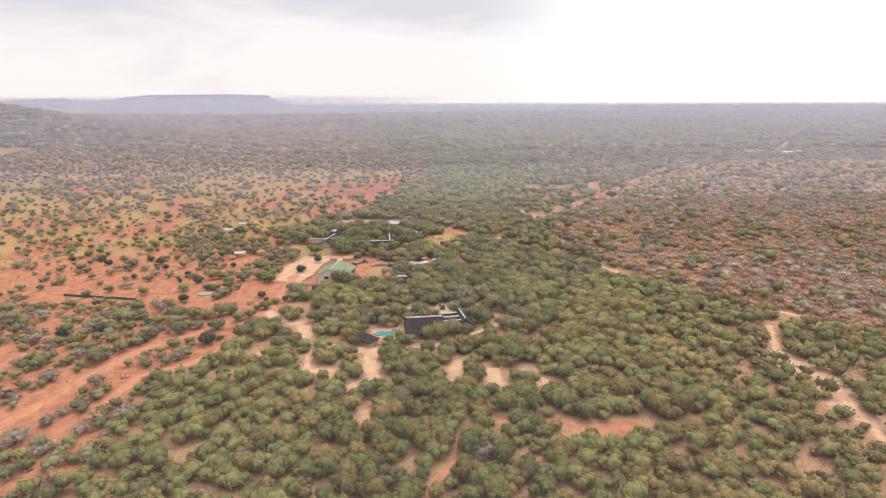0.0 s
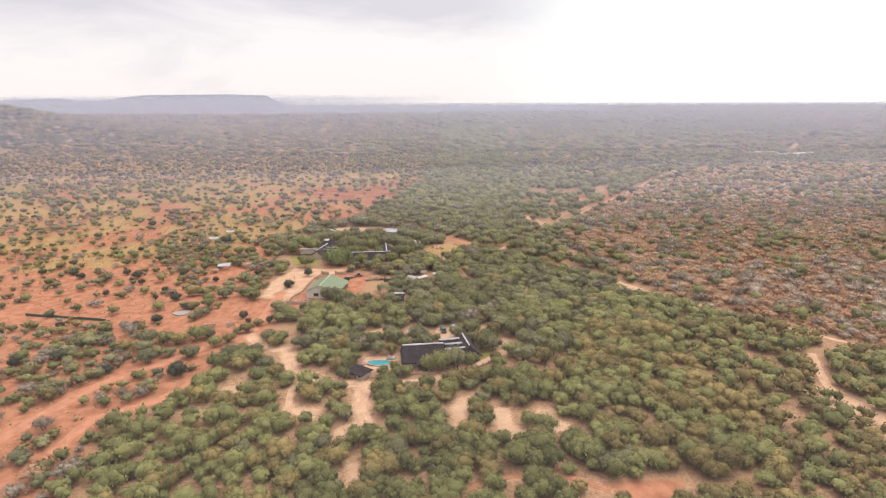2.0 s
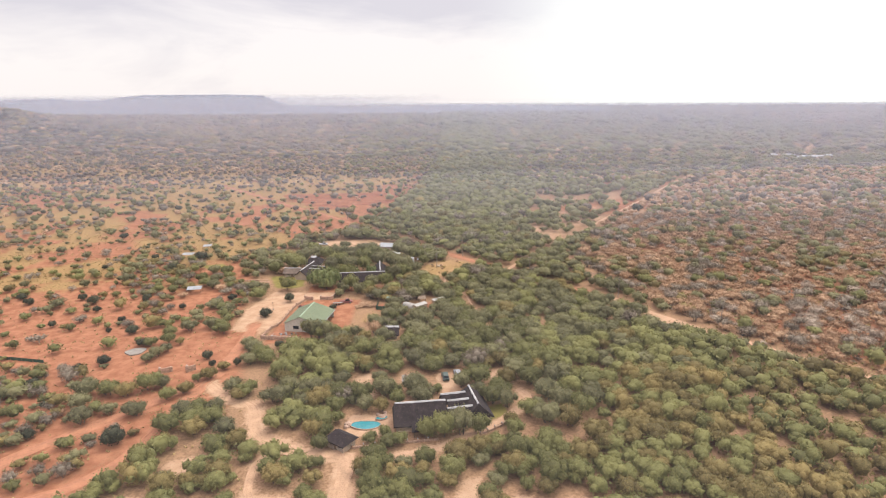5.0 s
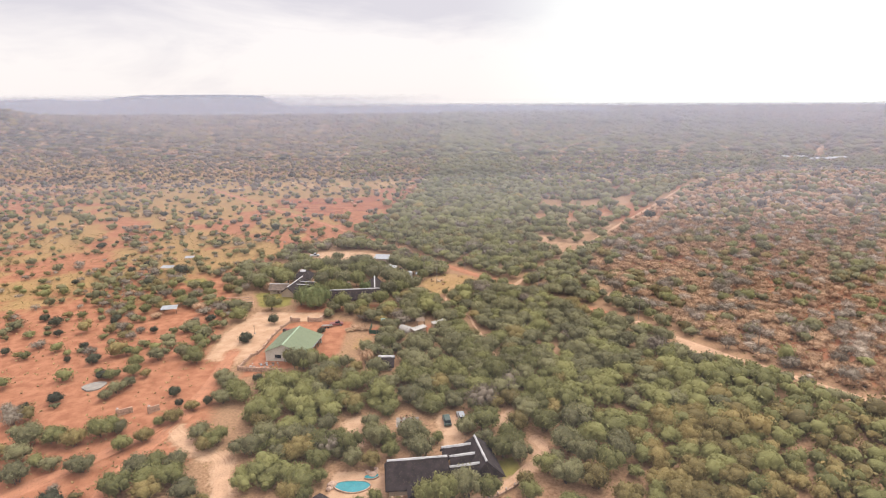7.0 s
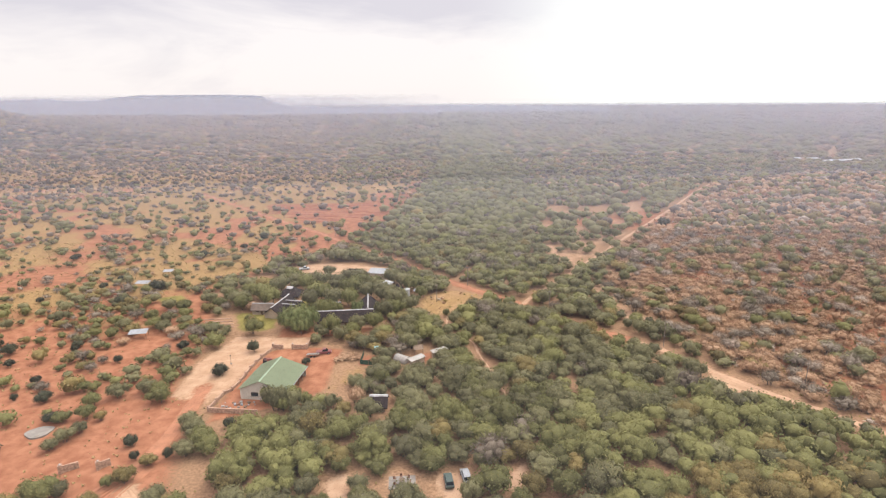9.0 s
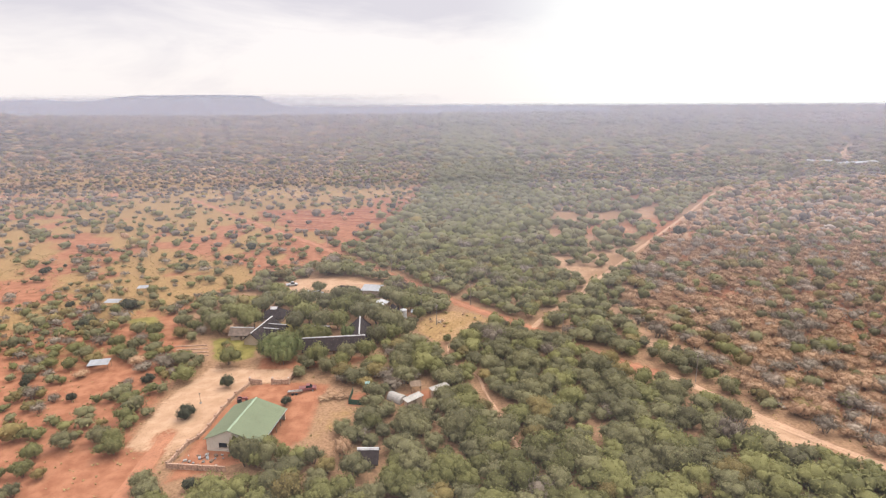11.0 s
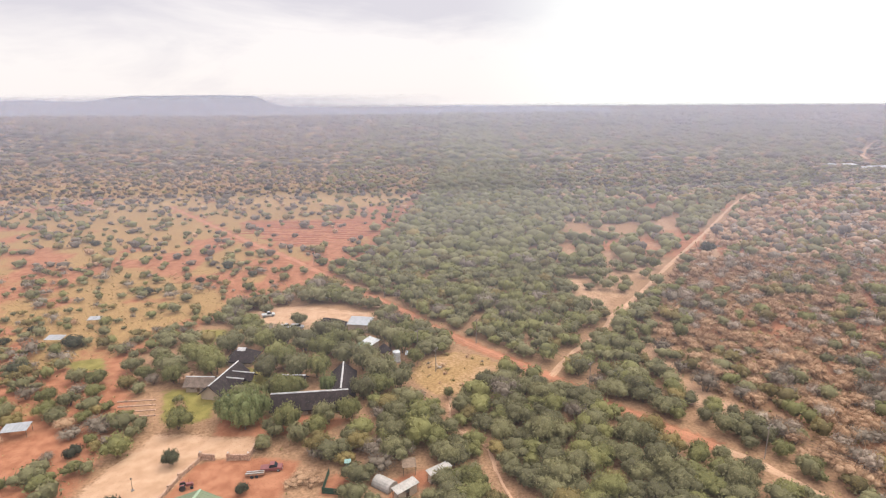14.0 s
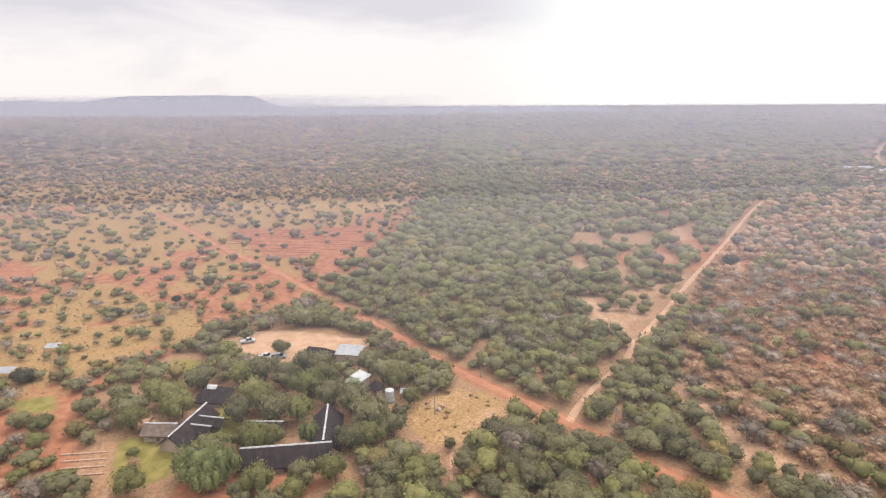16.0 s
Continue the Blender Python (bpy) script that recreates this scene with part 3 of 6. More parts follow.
# ---- haze sheets ----
def build_haze_sheets():
    """Imitated dry-season haze: added see-through sheets that lie over the tree tops, opacity set denser with distance,
    and climb in front of the far hills.
    """
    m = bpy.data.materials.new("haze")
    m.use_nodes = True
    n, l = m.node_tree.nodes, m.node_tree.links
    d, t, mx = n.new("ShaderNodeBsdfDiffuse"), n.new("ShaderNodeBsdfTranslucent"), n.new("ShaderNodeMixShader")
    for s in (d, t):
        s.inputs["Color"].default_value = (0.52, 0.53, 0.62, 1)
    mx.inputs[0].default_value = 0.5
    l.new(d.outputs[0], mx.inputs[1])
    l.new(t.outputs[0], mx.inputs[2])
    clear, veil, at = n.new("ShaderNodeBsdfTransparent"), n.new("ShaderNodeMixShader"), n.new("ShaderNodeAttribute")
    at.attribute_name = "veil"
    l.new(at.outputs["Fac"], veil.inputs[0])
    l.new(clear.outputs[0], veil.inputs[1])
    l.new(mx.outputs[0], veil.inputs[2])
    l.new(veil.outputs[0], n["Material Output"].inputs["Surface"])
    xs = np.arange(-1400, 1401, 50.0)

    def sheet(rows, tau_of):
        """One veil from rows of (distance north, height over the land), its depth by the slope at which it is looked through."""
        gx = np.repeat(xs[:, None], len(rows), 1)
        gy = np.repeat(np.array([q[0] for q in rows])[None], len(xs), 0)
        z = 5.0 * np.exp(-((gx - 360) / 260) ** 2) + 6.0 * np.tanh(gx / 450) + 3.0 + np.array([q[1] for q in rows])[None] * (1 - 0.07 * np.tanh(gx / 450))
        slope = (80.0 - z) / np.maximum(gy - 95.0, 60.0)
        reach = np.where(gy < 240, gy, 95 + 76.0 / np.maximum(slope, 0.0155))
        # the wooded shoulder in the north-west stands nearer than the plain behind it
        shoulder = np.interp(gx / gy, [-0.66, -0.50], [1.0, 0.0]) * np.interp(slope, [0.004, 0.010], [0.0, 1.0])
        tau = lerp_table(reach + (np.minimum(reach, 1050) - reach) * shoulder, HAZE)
        # opacity raised in the east, to paint the haze brighter towards the sun
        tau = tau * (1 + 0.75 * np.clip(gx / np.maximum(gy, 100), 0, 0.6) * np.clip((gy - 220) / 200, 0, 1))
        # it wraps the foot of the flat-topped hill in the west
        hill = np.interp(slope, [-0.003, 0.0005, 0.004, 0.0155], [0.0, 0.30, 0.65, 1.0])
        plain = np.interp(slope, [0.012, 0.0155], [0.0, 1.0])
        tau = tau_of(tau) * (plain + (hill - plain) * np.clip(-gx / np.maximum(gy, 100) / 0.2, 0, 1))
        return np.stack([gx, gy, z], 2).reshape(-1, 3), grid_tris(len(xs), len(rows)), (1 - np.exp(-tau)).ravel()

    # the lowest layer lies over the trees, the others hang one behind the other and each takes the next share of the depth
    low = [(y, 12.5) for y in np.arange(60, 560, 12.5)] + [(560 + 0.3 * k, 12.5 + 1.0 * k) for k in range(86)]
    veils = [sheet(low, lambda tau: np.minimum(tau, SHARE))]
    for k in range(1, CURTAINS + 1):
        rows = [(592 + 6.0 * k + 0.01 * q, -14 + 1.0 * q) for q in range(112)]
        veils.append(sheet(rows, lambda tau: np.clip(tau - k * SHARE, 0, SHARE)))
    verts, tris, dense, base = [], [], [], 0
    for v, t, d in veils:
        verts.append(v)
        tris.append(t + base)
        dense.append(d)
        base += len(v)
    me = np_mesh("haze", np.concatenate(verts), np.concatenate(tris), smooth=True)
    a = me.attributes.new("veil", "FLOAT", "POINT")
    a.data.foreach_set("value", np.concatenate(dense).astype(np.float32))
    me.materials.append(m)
    tagged(new("haze", me), "see-through pale sheets that imitate dry-season haze over the far bush", "haze", kind="stuff")


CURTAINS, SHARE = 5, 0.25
# the first entries are a slight near layer that lifts the dark tones
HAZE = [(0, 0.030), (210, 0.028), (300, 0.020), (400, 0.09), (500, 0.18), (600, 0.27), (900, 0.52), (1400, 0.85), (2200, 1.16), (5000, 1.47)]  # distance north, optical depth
build_haze_sheets()


# ---- helpers for built things ----
def part(name, shape, material, parent, label=""):
    """Links verts and faces as one mesh under a thing or a part."""
    me = bpy.data.meshes.new(name)
    me.from_pydata([tuple(v) for v in shape[0]], [], shape[1])
    me.materials.append(material)
    me.update()
    ob = new(name, me)
    ob.parent = parent
    return tagged(ob, label)


def thing(name, x, y, deg, label, category, group="", up=0.0):
    ob = new(name)
    ob.matrix_world = pose(x, y, gz(x, y) + up, 0, 0, deg)
    return tagged(ob, label, category, group)


def join(*shapes):
    verts, faces = [], []
    for v, f in shapes:
        k = len(verts)
        verts += list(v)
        faces += [tuple(i + k for i in q) for q in f]
    return verts, faces


def block(x0, x1, y0, y1, z0, z1, cut=0.0):
    """A box; cut takes off its upright and upper edges."""
    if not cut:
        v = [(x0, y0, z0), (x1, y0, z0), (x1, y1, z0), (x0, y1, z0), (x0, y0, z1), (x1, y0, z1), (x1, y1, z1), (x0, y1, z1)]
        return v, [(3, 2, 1, 0), (4, 5, 6, 7), (0, 1, 5, 4), (1, 2, 6, 5), (2, 3, 7, 6), (3, 0, 4, 7)]
    v = []
    for z, c in ((z0, 0.0), (z1 - cut, 0.0), (z1, cut)):
        a, b, d, e = x0 + c, x1 - c, y0 + c, y1 - c
        v += [(a + cut, d, z), (b - cut, d, z), (b, d + cut, z), (b, e - cut, z), (b - cut, e, z), (a + cut, e, z), (a, e - cut, z), (a, d + cut, z)]
    f = [tuple(range(16, 24)), tuple(range(7, -1, -1))]
    for r in (0, 8):
        f += [(r + i, r + (i + 1) % 8, r + 8 + (i + 1) % 8, r + 8 + i) for i in range(8)]
    return v, f


def tube(x, y, z0, z1, r0, r1=None, seg=10, lid=0.0):
    r1 = r0 if r1 is None else r1
    v = [(x + r * math.cos(6.2832 * i / seg), y + r * math.sin(6.2832 * i / seg), z) for z, r in ((z0, r0), (z1, r1)) for i in range(seg)]
    f = [(i, (i + 1) % seg, seg + (i + 1) % seg, seg + i) for i in range(seg)] + [tuple(range(seg - 1, -1, -1))]
    if lid:
        v.append((x, y, z1 + lid))
        f += [(seg + i, seg + (i + 1) % seg, 2 * seg) for i in range(seg)]
    else:
        f.append(tuple(range(seg, 2 * seg)))
    return v, f


def wheel_shape(x, y, z, r, w, seg=12):
    v = [(x + r * k * math.cos(6.2832 * i / seg), y + s, z + r * k * math.sin(6.2832 * i / seg)) for s, k in ((-w / 2, 0.9), (-w / 4, 1.0), (w / 4, 1.0), (w / 2, 0.9)) for i in range(seg)]
    f = [(j * seg + i, j * seg + (i + 1) % seg, (j + 1) * seg + (i + 1) % seg, (j + 1) * seg + i) for j in range(3) for i in range(seg)]
    return v, f + [tuple(range(seg - 1, -1, -1)), tuple(range(3 * seg, 4 * seg))]


def profile(points, y0, y1):
    """A side view in x and z, drawn out across y."""
    n = len(points)
    v = [(x, y0, z) for x, z in points] + [(x, y1, z) for x, z in points]
    return v, [tuple(range(n)), tuple(range(2 * n - 1, n - 1, -1))] + [(i, i + n, (i + 1) % n + n, (i + 1) % n) for i in range(n)]


def boulder(x, y, z, r, seed):
    g = np.random.RandomState(seed)
    v, f, seg = [], [], 7
    for h, k in ((-0.4, 0.8), (0.05, 1.0), (0.45, 0.72)):
        for i in range(seg):
            a, q = 6.2832 * i / seg, k * r * (0.75 + 0.5 * g.rand())
            v.append((x + q * math.cos(a), y + q * math.sin(a), z + r * h * (0.8 + 0.4 * g.rand())))
    v.append((x, y, z + r * 0.7))
    for j in range(2):
        f += [(j * seg + i, j * seg + (i + 1) % seg, (j + 1) * seg + (i + 1) % seg, (j + 1) * seg + i) for i in range(seg)]
    return v, f + [(2 * seg + i, 2 * seg + (i + 1) % seg, 3 * seg) for i in range(seg)] + [tuple(range(seg - 1, -1, -1))]


def roof_shape(length, half, eave, ridge, thick=0.25, hip=0.0, rows=4, sag=0.06, seed=1, shift=0.0):
    """A pitched roof with thickness along x, slightly uneven; hip: how far the ridge stops short of the ends."""
    g = np.random.RandomState(seed)
    nx = max(3, int(length / 1.5))
    v, f = [], []
    for layer, dz in ((0, 0.0), (1, -thick)):
        for i in range(nx + 1):
            u = i / nx
            for j in range(-rows, rows + 1):
                s = abs(j) / rows
                x = (u - 0.5) * (length - 2 * hip * (1 - s))
                z = ridge + (eave - ridge) * s - sag * math.sin(math.pi * s) * 1.2 + (0.035 * g.normal() if 0 < s and not layer else 0)
                v.append((x, half * j / rows + shift * (1 - s), z + dz))
    n, k = 2 * rows + 1, (nx + 1) * (2 * rows + 1)
    for i in range(nx):
        for j in range(n - 1):
            a = i * n + j
            f += [(a, a + n, a + n + 1, a + 1), (a + k, a + k + 1, a + k + n + 1, a + k + n)]
        f += [(i * n, i * n + k, (i + 1) * n + k, (i + 1) * n), (i * n + n - 1, (i + 1) * n + n - 1, (i + 1) * n + n - 1 + k, i * n + n - 1 + k)]
    if hip > 0:
        for base, flip in ((0, 0), (nx * n, 1)):
            for j in range(rows):
                q = (base + j, base + j + 1, base + n - 2 - j, base + n - 1 - j) if j < rows - 1 else (base + j, base + j + 1, base + n - 1 - j)
                f.append(q[::-1] if flip else q)
    for j in range(n - 1):
        a, b = j, nx * n + j
        f += [(a, a + 1, a + 1 + k, a + k), (b, b + k, b + 1 + k, b + 1)]
    return v, f


def cap_shape(length, ridge, wide, seed=2, fall=0.7):
    """A mortared ridge capping: an uneven inverted trough."""
    g = np.random.RandomState(seed)
    v, f, n = [], [], max(4, int(length / 0.9))
    for i in range(n + 1):
        x, w = (i / n - 0.5) * length, wide * (0.85 + 0.3 * g.rand())
        v += [(x, -w, ridge - w * fall + 0.05), (x, -w * 0.35, ridge + 0.10), (x, w * 0.35, ridge + 0.10), (x, w, ridge - w * fall + 0.05)]
    for i in range(n):
        f += [(4 * i + j, 4 * i + 4 + j, 4 * i + 5 + j, 4 * i + 1 + j) for j in range(3)]
    return v, f


def wall_shape(axis, at, a0, a1, top, thick=0.25, holes=(), base=-0.4, gable=0.0, lean=0.0):
    """A wall along x (axis 'x', standing at y = at) or along y, with openings (from, to, sill, head) right through it."""
    cuts = sorted(holes)
    shapes, pos = [], a0

    def piece(p, q, z0, z1):
        if q - p > 0.01 and z1 - z0 > 0.01:
            shapes.append(block(p, q, at - thick / 2, at + thick / 2, z0, z1) if axis == "x" else block(at - thick / 2, at + thick / 2, p, q, z0, z1))

    for h0, h1, sill, head in cuts:
        piece(pos, h0, base, top)
        piece(h0, h1, base, sill)
        piece(h0, h1, head, top)
        pos = h1
    piece(pos, a1, base, top)
    if gable:
        m = (a0 + a1) / 2 + lean
        q = [(a0, top), (a1, top), (m, top + gable)]
        v = [((p, at - thick / 2, z) if axis == "x" else (at - thick / 2, p, z)) for p, z in q] + [((p, at + thick / 2, z) if axis == "x" else (at + thick / 2, p, z)) for p, z in q]
        shapes.append((v, [(0, 1, 2), (5, 4, 3), (0, 3, 4, 1), (1, 4, 5, 2), (2, 5, 3, 0)]))
    return join(*shapes)


def window_unit(parent, axis, at, h, out):
    """Frame, pane and sill in an opening; out: the side on which the sill stands proud."""
    h0, h1, z0, z1 = h
    w = part("window", frame_shape(axis, at, h0, h1, z0, z1, 0.07), M_WOOD, parent)
    flat = (lambda p, q, d0, d1, a, b: block(p, q, at + d0, at + d1, a, b)) if axis == "x" else (lambda p, q, d0, d1, a, b: block(at + d0, at + d1, p, q, a, b))
    part("pane", flat(h0 + 0.06, h1 - 0.06, -0.012, 0.012, z0 + 0.06, z1 - 0.06), M_GLASSY, w)
    lo, hi = (0.126, 0.24) if out > 0 else (-0.24, -0.126)
    part("sill", flat(h0 - 0.1, h1 + 0.1, lo, hi, z0 - 0.1, z0 - 0.02), M_CONCRETE, w)


def frame_shape(axis, at, h0, h1, z0, z1, t):
    flat = (lambda p, q, a, b: block(p, q, at - 0.05, at + 0.05, a, b)) if axis == "x" else (lambda p, q, a, b: block(at - 0.05, at + 0.05, p, q, a, b))
    return join(flat(h0, h0 + t, z0, z1), flat(h1 - t, h1, z0, z1), flat(h0 + t, h1 - t, z0, z0 + t), flat(h0 + t, h1 - t, z1 - t, z1))


def hut(name, x, y, deg, length, half, eave, ridge, label, roof=None, wall=None, cap=None, hip=0.0, thick=0.25, inset=0.7, category="house", porch=0.0, door=True):
    """A gabled or hipped house on a plaster wall, with door and windows on its long sides."""
    roof, wall = roof or M_THATCH, wall or M_PLASTER
    ob = thing(name, x, y, deg, label, category)
    FOOTPRINTS.append((x, y, radians(deg), length / 2, half))
    hx, hy, top = length / 2 - inset, half - inset, eave + inset * (ridge - eave) / half - 0.28
    g = hy * (ridge - eave) / half - 0.1 if hip < 0.3 else 0.0
    wh = (-hx * 0.62, -hx * 0.62 + min(1.2, hx * 0.5), 0.95, max(1.15, min(2.0, top - 0.2)))
    dh = (-0.45, 0.45, 0.0, min(2.05, top - 0.1))
    for s in (-1, 1):
        holes = [wh, (hx * 0.35, hx * 0.35 + min(1.2, hx * 0.45), wh[2], wh[3])] + ([dh] if door else [])
        part("wall", wall_shape("x", s * hy, -hx, hx, top, holes=holes), wall, ob)
        for h in holes[:2]:
            window_unit(ob, "x", s * hy, h, s)
        if door:
            d = part("door", block(-0.44, 0.44, s * hy - 0.03, s * hy + 0.03, 0.0, dh[3] - 0.01, 0.01), M_WOOD, ob)
            part("handle", block(0.30, 0.36, s * hy + s * 0.035, s * hy + s * 0.07, 1.0, 1.12), M_METAL, d)
        part("wall", wall_shape("y", s * (hx - 0.125), -hy + 0.125, hy - 0.125, top, gable=g), wall, ob)
    r = part("roof", roof_shape(length, half, eave, ridge, thick, hip, seed=int(abs(x * 7 + y))), roof, ob)
    if cap:
        part("ridge_cap", cap_shape(length - 2 * hip, ridge, cap, seed=int(abs(x + y)), fall=(ridge - eave) / half), M_CAP, r, "pale mortar ridge capping")
    return ob


def extra_roof(ob, dx, dy, turn, length, half, eave, ridge, cap=0.0, hip=0.0, material=None, posts=False):
    """One more wing of roof on a house, at a place in its own frame."""
    r = part("roof", roof_shape(length, half, eave, ridge, 0.25, hip, seed=int(length * 31)), material or M_THATCH, ob)
    r.matrix_local = pose(dx, dy, 0, 0, 0, turn)
    if cap:
        part("ridge_cap", cap_shape(length - 2 * hip, ridge, cap, seed=int(length * 17), fall=(ridge - eave) / half), M_CAP, r, "pale mortar ridge capping")
    c, s = math.cos(radians(turn)), math.sin(radians(turn))
    for sx in (-1, 1):
        for sy in (-1, 1):
            lx, ly = sx * (length / 2 - 0.6), sy * (half - 0.5)
            part("post", tube(dx + lx * c - ly * s, dy + lx * s + ly * c, -0.4, eave + 0.25, 0.10, 0.09, 8), M_WOOD, ob)
    return r


def world_turn(p, q):
    return math.degrees(math.atan2(q[1] - p[1], q[0] - p[0]))


# ---- the lodge by the pool ----
lodge = hut("thatched_house", -6.5, 185.2, 6.9, 13.6, 4.5, 1.6, 5.6, "large dark thatched lodge hall with a pale ridge beside the pool", cap=0.26, hip=0.5)
extra_roof(lodge, -0.4, -5.0, 90, 5.0, 2.1, 1.8, 3.7, hip=0.3)
for lx in (-5.5, -3.6, 3.0, 4.8):
    part("terrace_pillar", block(lx - 0.2, lx + 0.2, -5.9, -5.5, -0.4, 1.15, 0.03), M_STONE, lodge)
part("terrace_wall", block(-5.3, -3.8, -5.8, -5.6, -0.4, 0.7, 0.02), M_PLASTER, lodge)
wing_deg = world_turn((5.8, 193.1), (8.1, 182.6))
wing = hut("thatched_house", 6.9, 188.9, wing_deg, 11.8, 3.8, 1.7, 5.2, "dark thatched bedroom wing with three white-ridged cross gables", cap=0.26, hip=1.0)
for along, reach in ((-3.3, 5.6), (0.2, 4.6), (3.7, 5.4)):
    extra_roof(wing, along, -3.6 - reach / 2 + 1.8, 90, reach + 1.0, 1.75, 2.3, 4.4, cap=0.26)
hut("thatched_shelter", -24.6, 175.6, -35, 6.5, 2.6, 2.0, 3.7, "low dark thatched bar shelter by the pool", hip=1.5, category="shelter")

PX, PY = -19.9, 183.6


def pool_outline(grow):
    pts = []
    for i in range(28):
        a = 6.2832 * i / 28
        rx, ry = 3.35 + grow, 1.95 + grow
        k = 1 + 0.10 * math.cos(2 * a + 0.7) + 0.06 * math.sin(3 * a)
        pts.append((rx * k * math.cos(a), ry * k * math.sin(a)))
    return pts


def build_pool(x, y, deg, scale, label):
    ob = thing("swimming_pool", x, y, deg, label, "pool", up=0.05)
    inner, outer = pool_outline(0), pool_outline(0.22)
    n = len(inner)
    inner = [(a * scale, b * scale) for a, b in inner]
    outer = [(a * scale, b * scale) for a, b in outer]
    v = [(a, b, 0.30) for a, b in inner] + [(a, b, 0.30) for a, b in outer] + [(a, b, -0.5) for a, b in outer] + [(a, b, -0.5) for a, b in inner]
    f = []
    for i in range(n):
        j = (i + 1) % n
        f += [(i, n + i, n + j, j), (n + i, 2 * n + i, 2 * n + j, n + j), (3 * n + i, i, j, 3 * n + j)]
    part("coping", (v, f), M_STONE, ob)
    part("water", ([(a * 0.999, b * 0.999, 0.20) for a, b in inner], [tuple(range(n))]), M_WATER, ob, "clear turquoise pool water")
    FOOTPRINTS.append((x, y, 0, 4.2 * scale, 2.8 * scale))


build_pool(PX, PY, 4, 1.0, "kidney-shaped swimming pool with turquoise water and stone coping")
build_pool(-16.3, 186.7, 20, 0.42, "small upper rock pool of turquoise water")
rock_rng = np.random.RandomState(4)
for i in range(16):
    cx, cy = ((-24.4, 184.2) if i < 8 else (-16.6, 188.2))
    x, y = cx + rock_rng.normal(0, 0.7), cy + rock_rng.normal(0, 0.8 if i < 8 else 0.35)
    rock = thing("boulder", x, y, 0, "pinkish boulder piled beside the pool", "rock", "boulders round the pool")
    me = bpy.data.meshes.new("boulder")
    rad = 0.35 + 0.4 * rock_rng.rand()
    v, f = boulder(0, 0, rad * 0.35, rad, i)
    me.from_pydata(v, [], f)
    me.materials.append(M_ROCK)
    bpy.data.objects.remove(rock)
    rock = tagged(new("boulder", me), "pinkish boulder piled beside the pool", "rock", "boulders round the pool")
    rock.matrix_world = pose(x, y, gz(x, y))
CLEAR.append((-20, 184, 4.5))


# ---- patio behind the lodge ----
M_WICKER = mat("brown_wicker", (0.17, 0.085, 0.055), 0.8, vary=0.35, scale=0.3, fine=8)
patio = tagged(new("patio_slab", None), "pale concrete patio slab under the trees", "patio")
patio.matrix_world = pose(-9.8, 207.6, gz(-9.8, 207.6), 0, 0, 4)
for i in range(4):
    for j in range(3):
        part("paving", block(-2.8 + 1.41 * i, -1.42 + 1.41 * i, -2.1 + 1.41 * j, -0.72 + 1.41 * j, -0.3, 0.16 + 0.006 * ((i * 3 + j * 5) % 3), 0.02), M_CONCRETE, patio)


def garden_chair(x, y, deg):
    ob = thing("garden_chair", x, y, deg, "brown wicker garden chair on the patio slab", "chair", "chairs on the patio", up=0.17)
    part("seat", block(-0.26, 0.26, -0.26, 0.26, 0.38, 0.46, 0.02), M_WICKER, ob)
    part("backrest", block(-0.26, 0.26, 0.20, 0.27, 0.46, 0.95, 0.02), M_WICKER, ob)
    for sx in (-1, 1):
        part("armrest", block(sx * 0.25 - 0.03, sx * 0.25 + 0.03, -0.24, 0.2, 0.62, 0.66), M_WICKER, ob)
        for sy in (-1, 1):
            part("leg", tube(sx * 0.22, sy * 0.22, 0.0, 0.38, 0.025, seg=6), M_WOOD, ob)
    return ob


for x, y, deg in ((-11.2, 206.6, 140), (-11.4, 208.3, 60), (-10.1, 209.0, 10), (-8.6, 208.6, -50), (-8.3, 207.0, -110), (-9.6, 206.3, 190)):
    garden_chair(x, y, deg)
patio_table = thing("garden_table", -9.9, 207.6, 0, "low round wooden table on the patio slab", "table", up=0.17)
part("tabletop", tube(0, 0, 0.66, 0.72, 0.6, seg=16), M_WOOD, patio_table)
for k in range(4):
    part("leg", tube(0.4 * math.cos(1.57 * k), 0.4 * math.sin(1.57 * k), 0.0, 0.66, 0.03, seg=6), M_WOOD, patio_table)
CLEAR.append((-9.8, 207.6, 2.6))


# ---- walls, gates and fences ----
def stone_wall(points, height, label, pillar=0.0, lamps=False, thick=0.35, step=5.0):
    """A rubble wall in short lengths that follows the ground, with capped pillars."""
    x0, y0 = points[0]
    ob = thing("stone_wall", x0, y0, 0, label, "wall")
    base = gz(x0, y0)
    for a, b in zip(points, points[1:]):
        d = math.hypot(b[0] - a[0], b[1] - a[1])
        n = max(1, round(d / step))
        for k in range(n):
            p = [a[i] + (b[i] - a[i]) * k / n for i in (0, 1)]
            q = [a[i] + (b[i] - a[i]) * (k + 1) / n for i in (0, 1)]
            g = (gz(*p) + gz(*q)) / 2 - base
            shape = block(0, d / n, -thick / 2, thick / 2, g - 0.4, g + height, 0.04)
            o = part("wall_length", shape, M_STONE, ob)
            o.matrix_local = pose(p[0] - x0, p[1] - y0, 0, 0, 0, world_turn(a, b))
            if pillar:
                w = pillar / 2
                o = part("pillar", block(-w, w, -w, w, g - 0.4, g + height + 0.35, 0.05), M_STONE, ob)
                o.matrix_local = pose(p[0] - x0, p[1] - y0, 0, 0, 0, world_turn(a, b))
                if lamps:
                    part("globe", tube(0, 0, g + height + 0.35, g + height + 0.6, 0.12, 0.14, 8, 0.08), M_WHITE, o, "white globe lamp")
    return ob


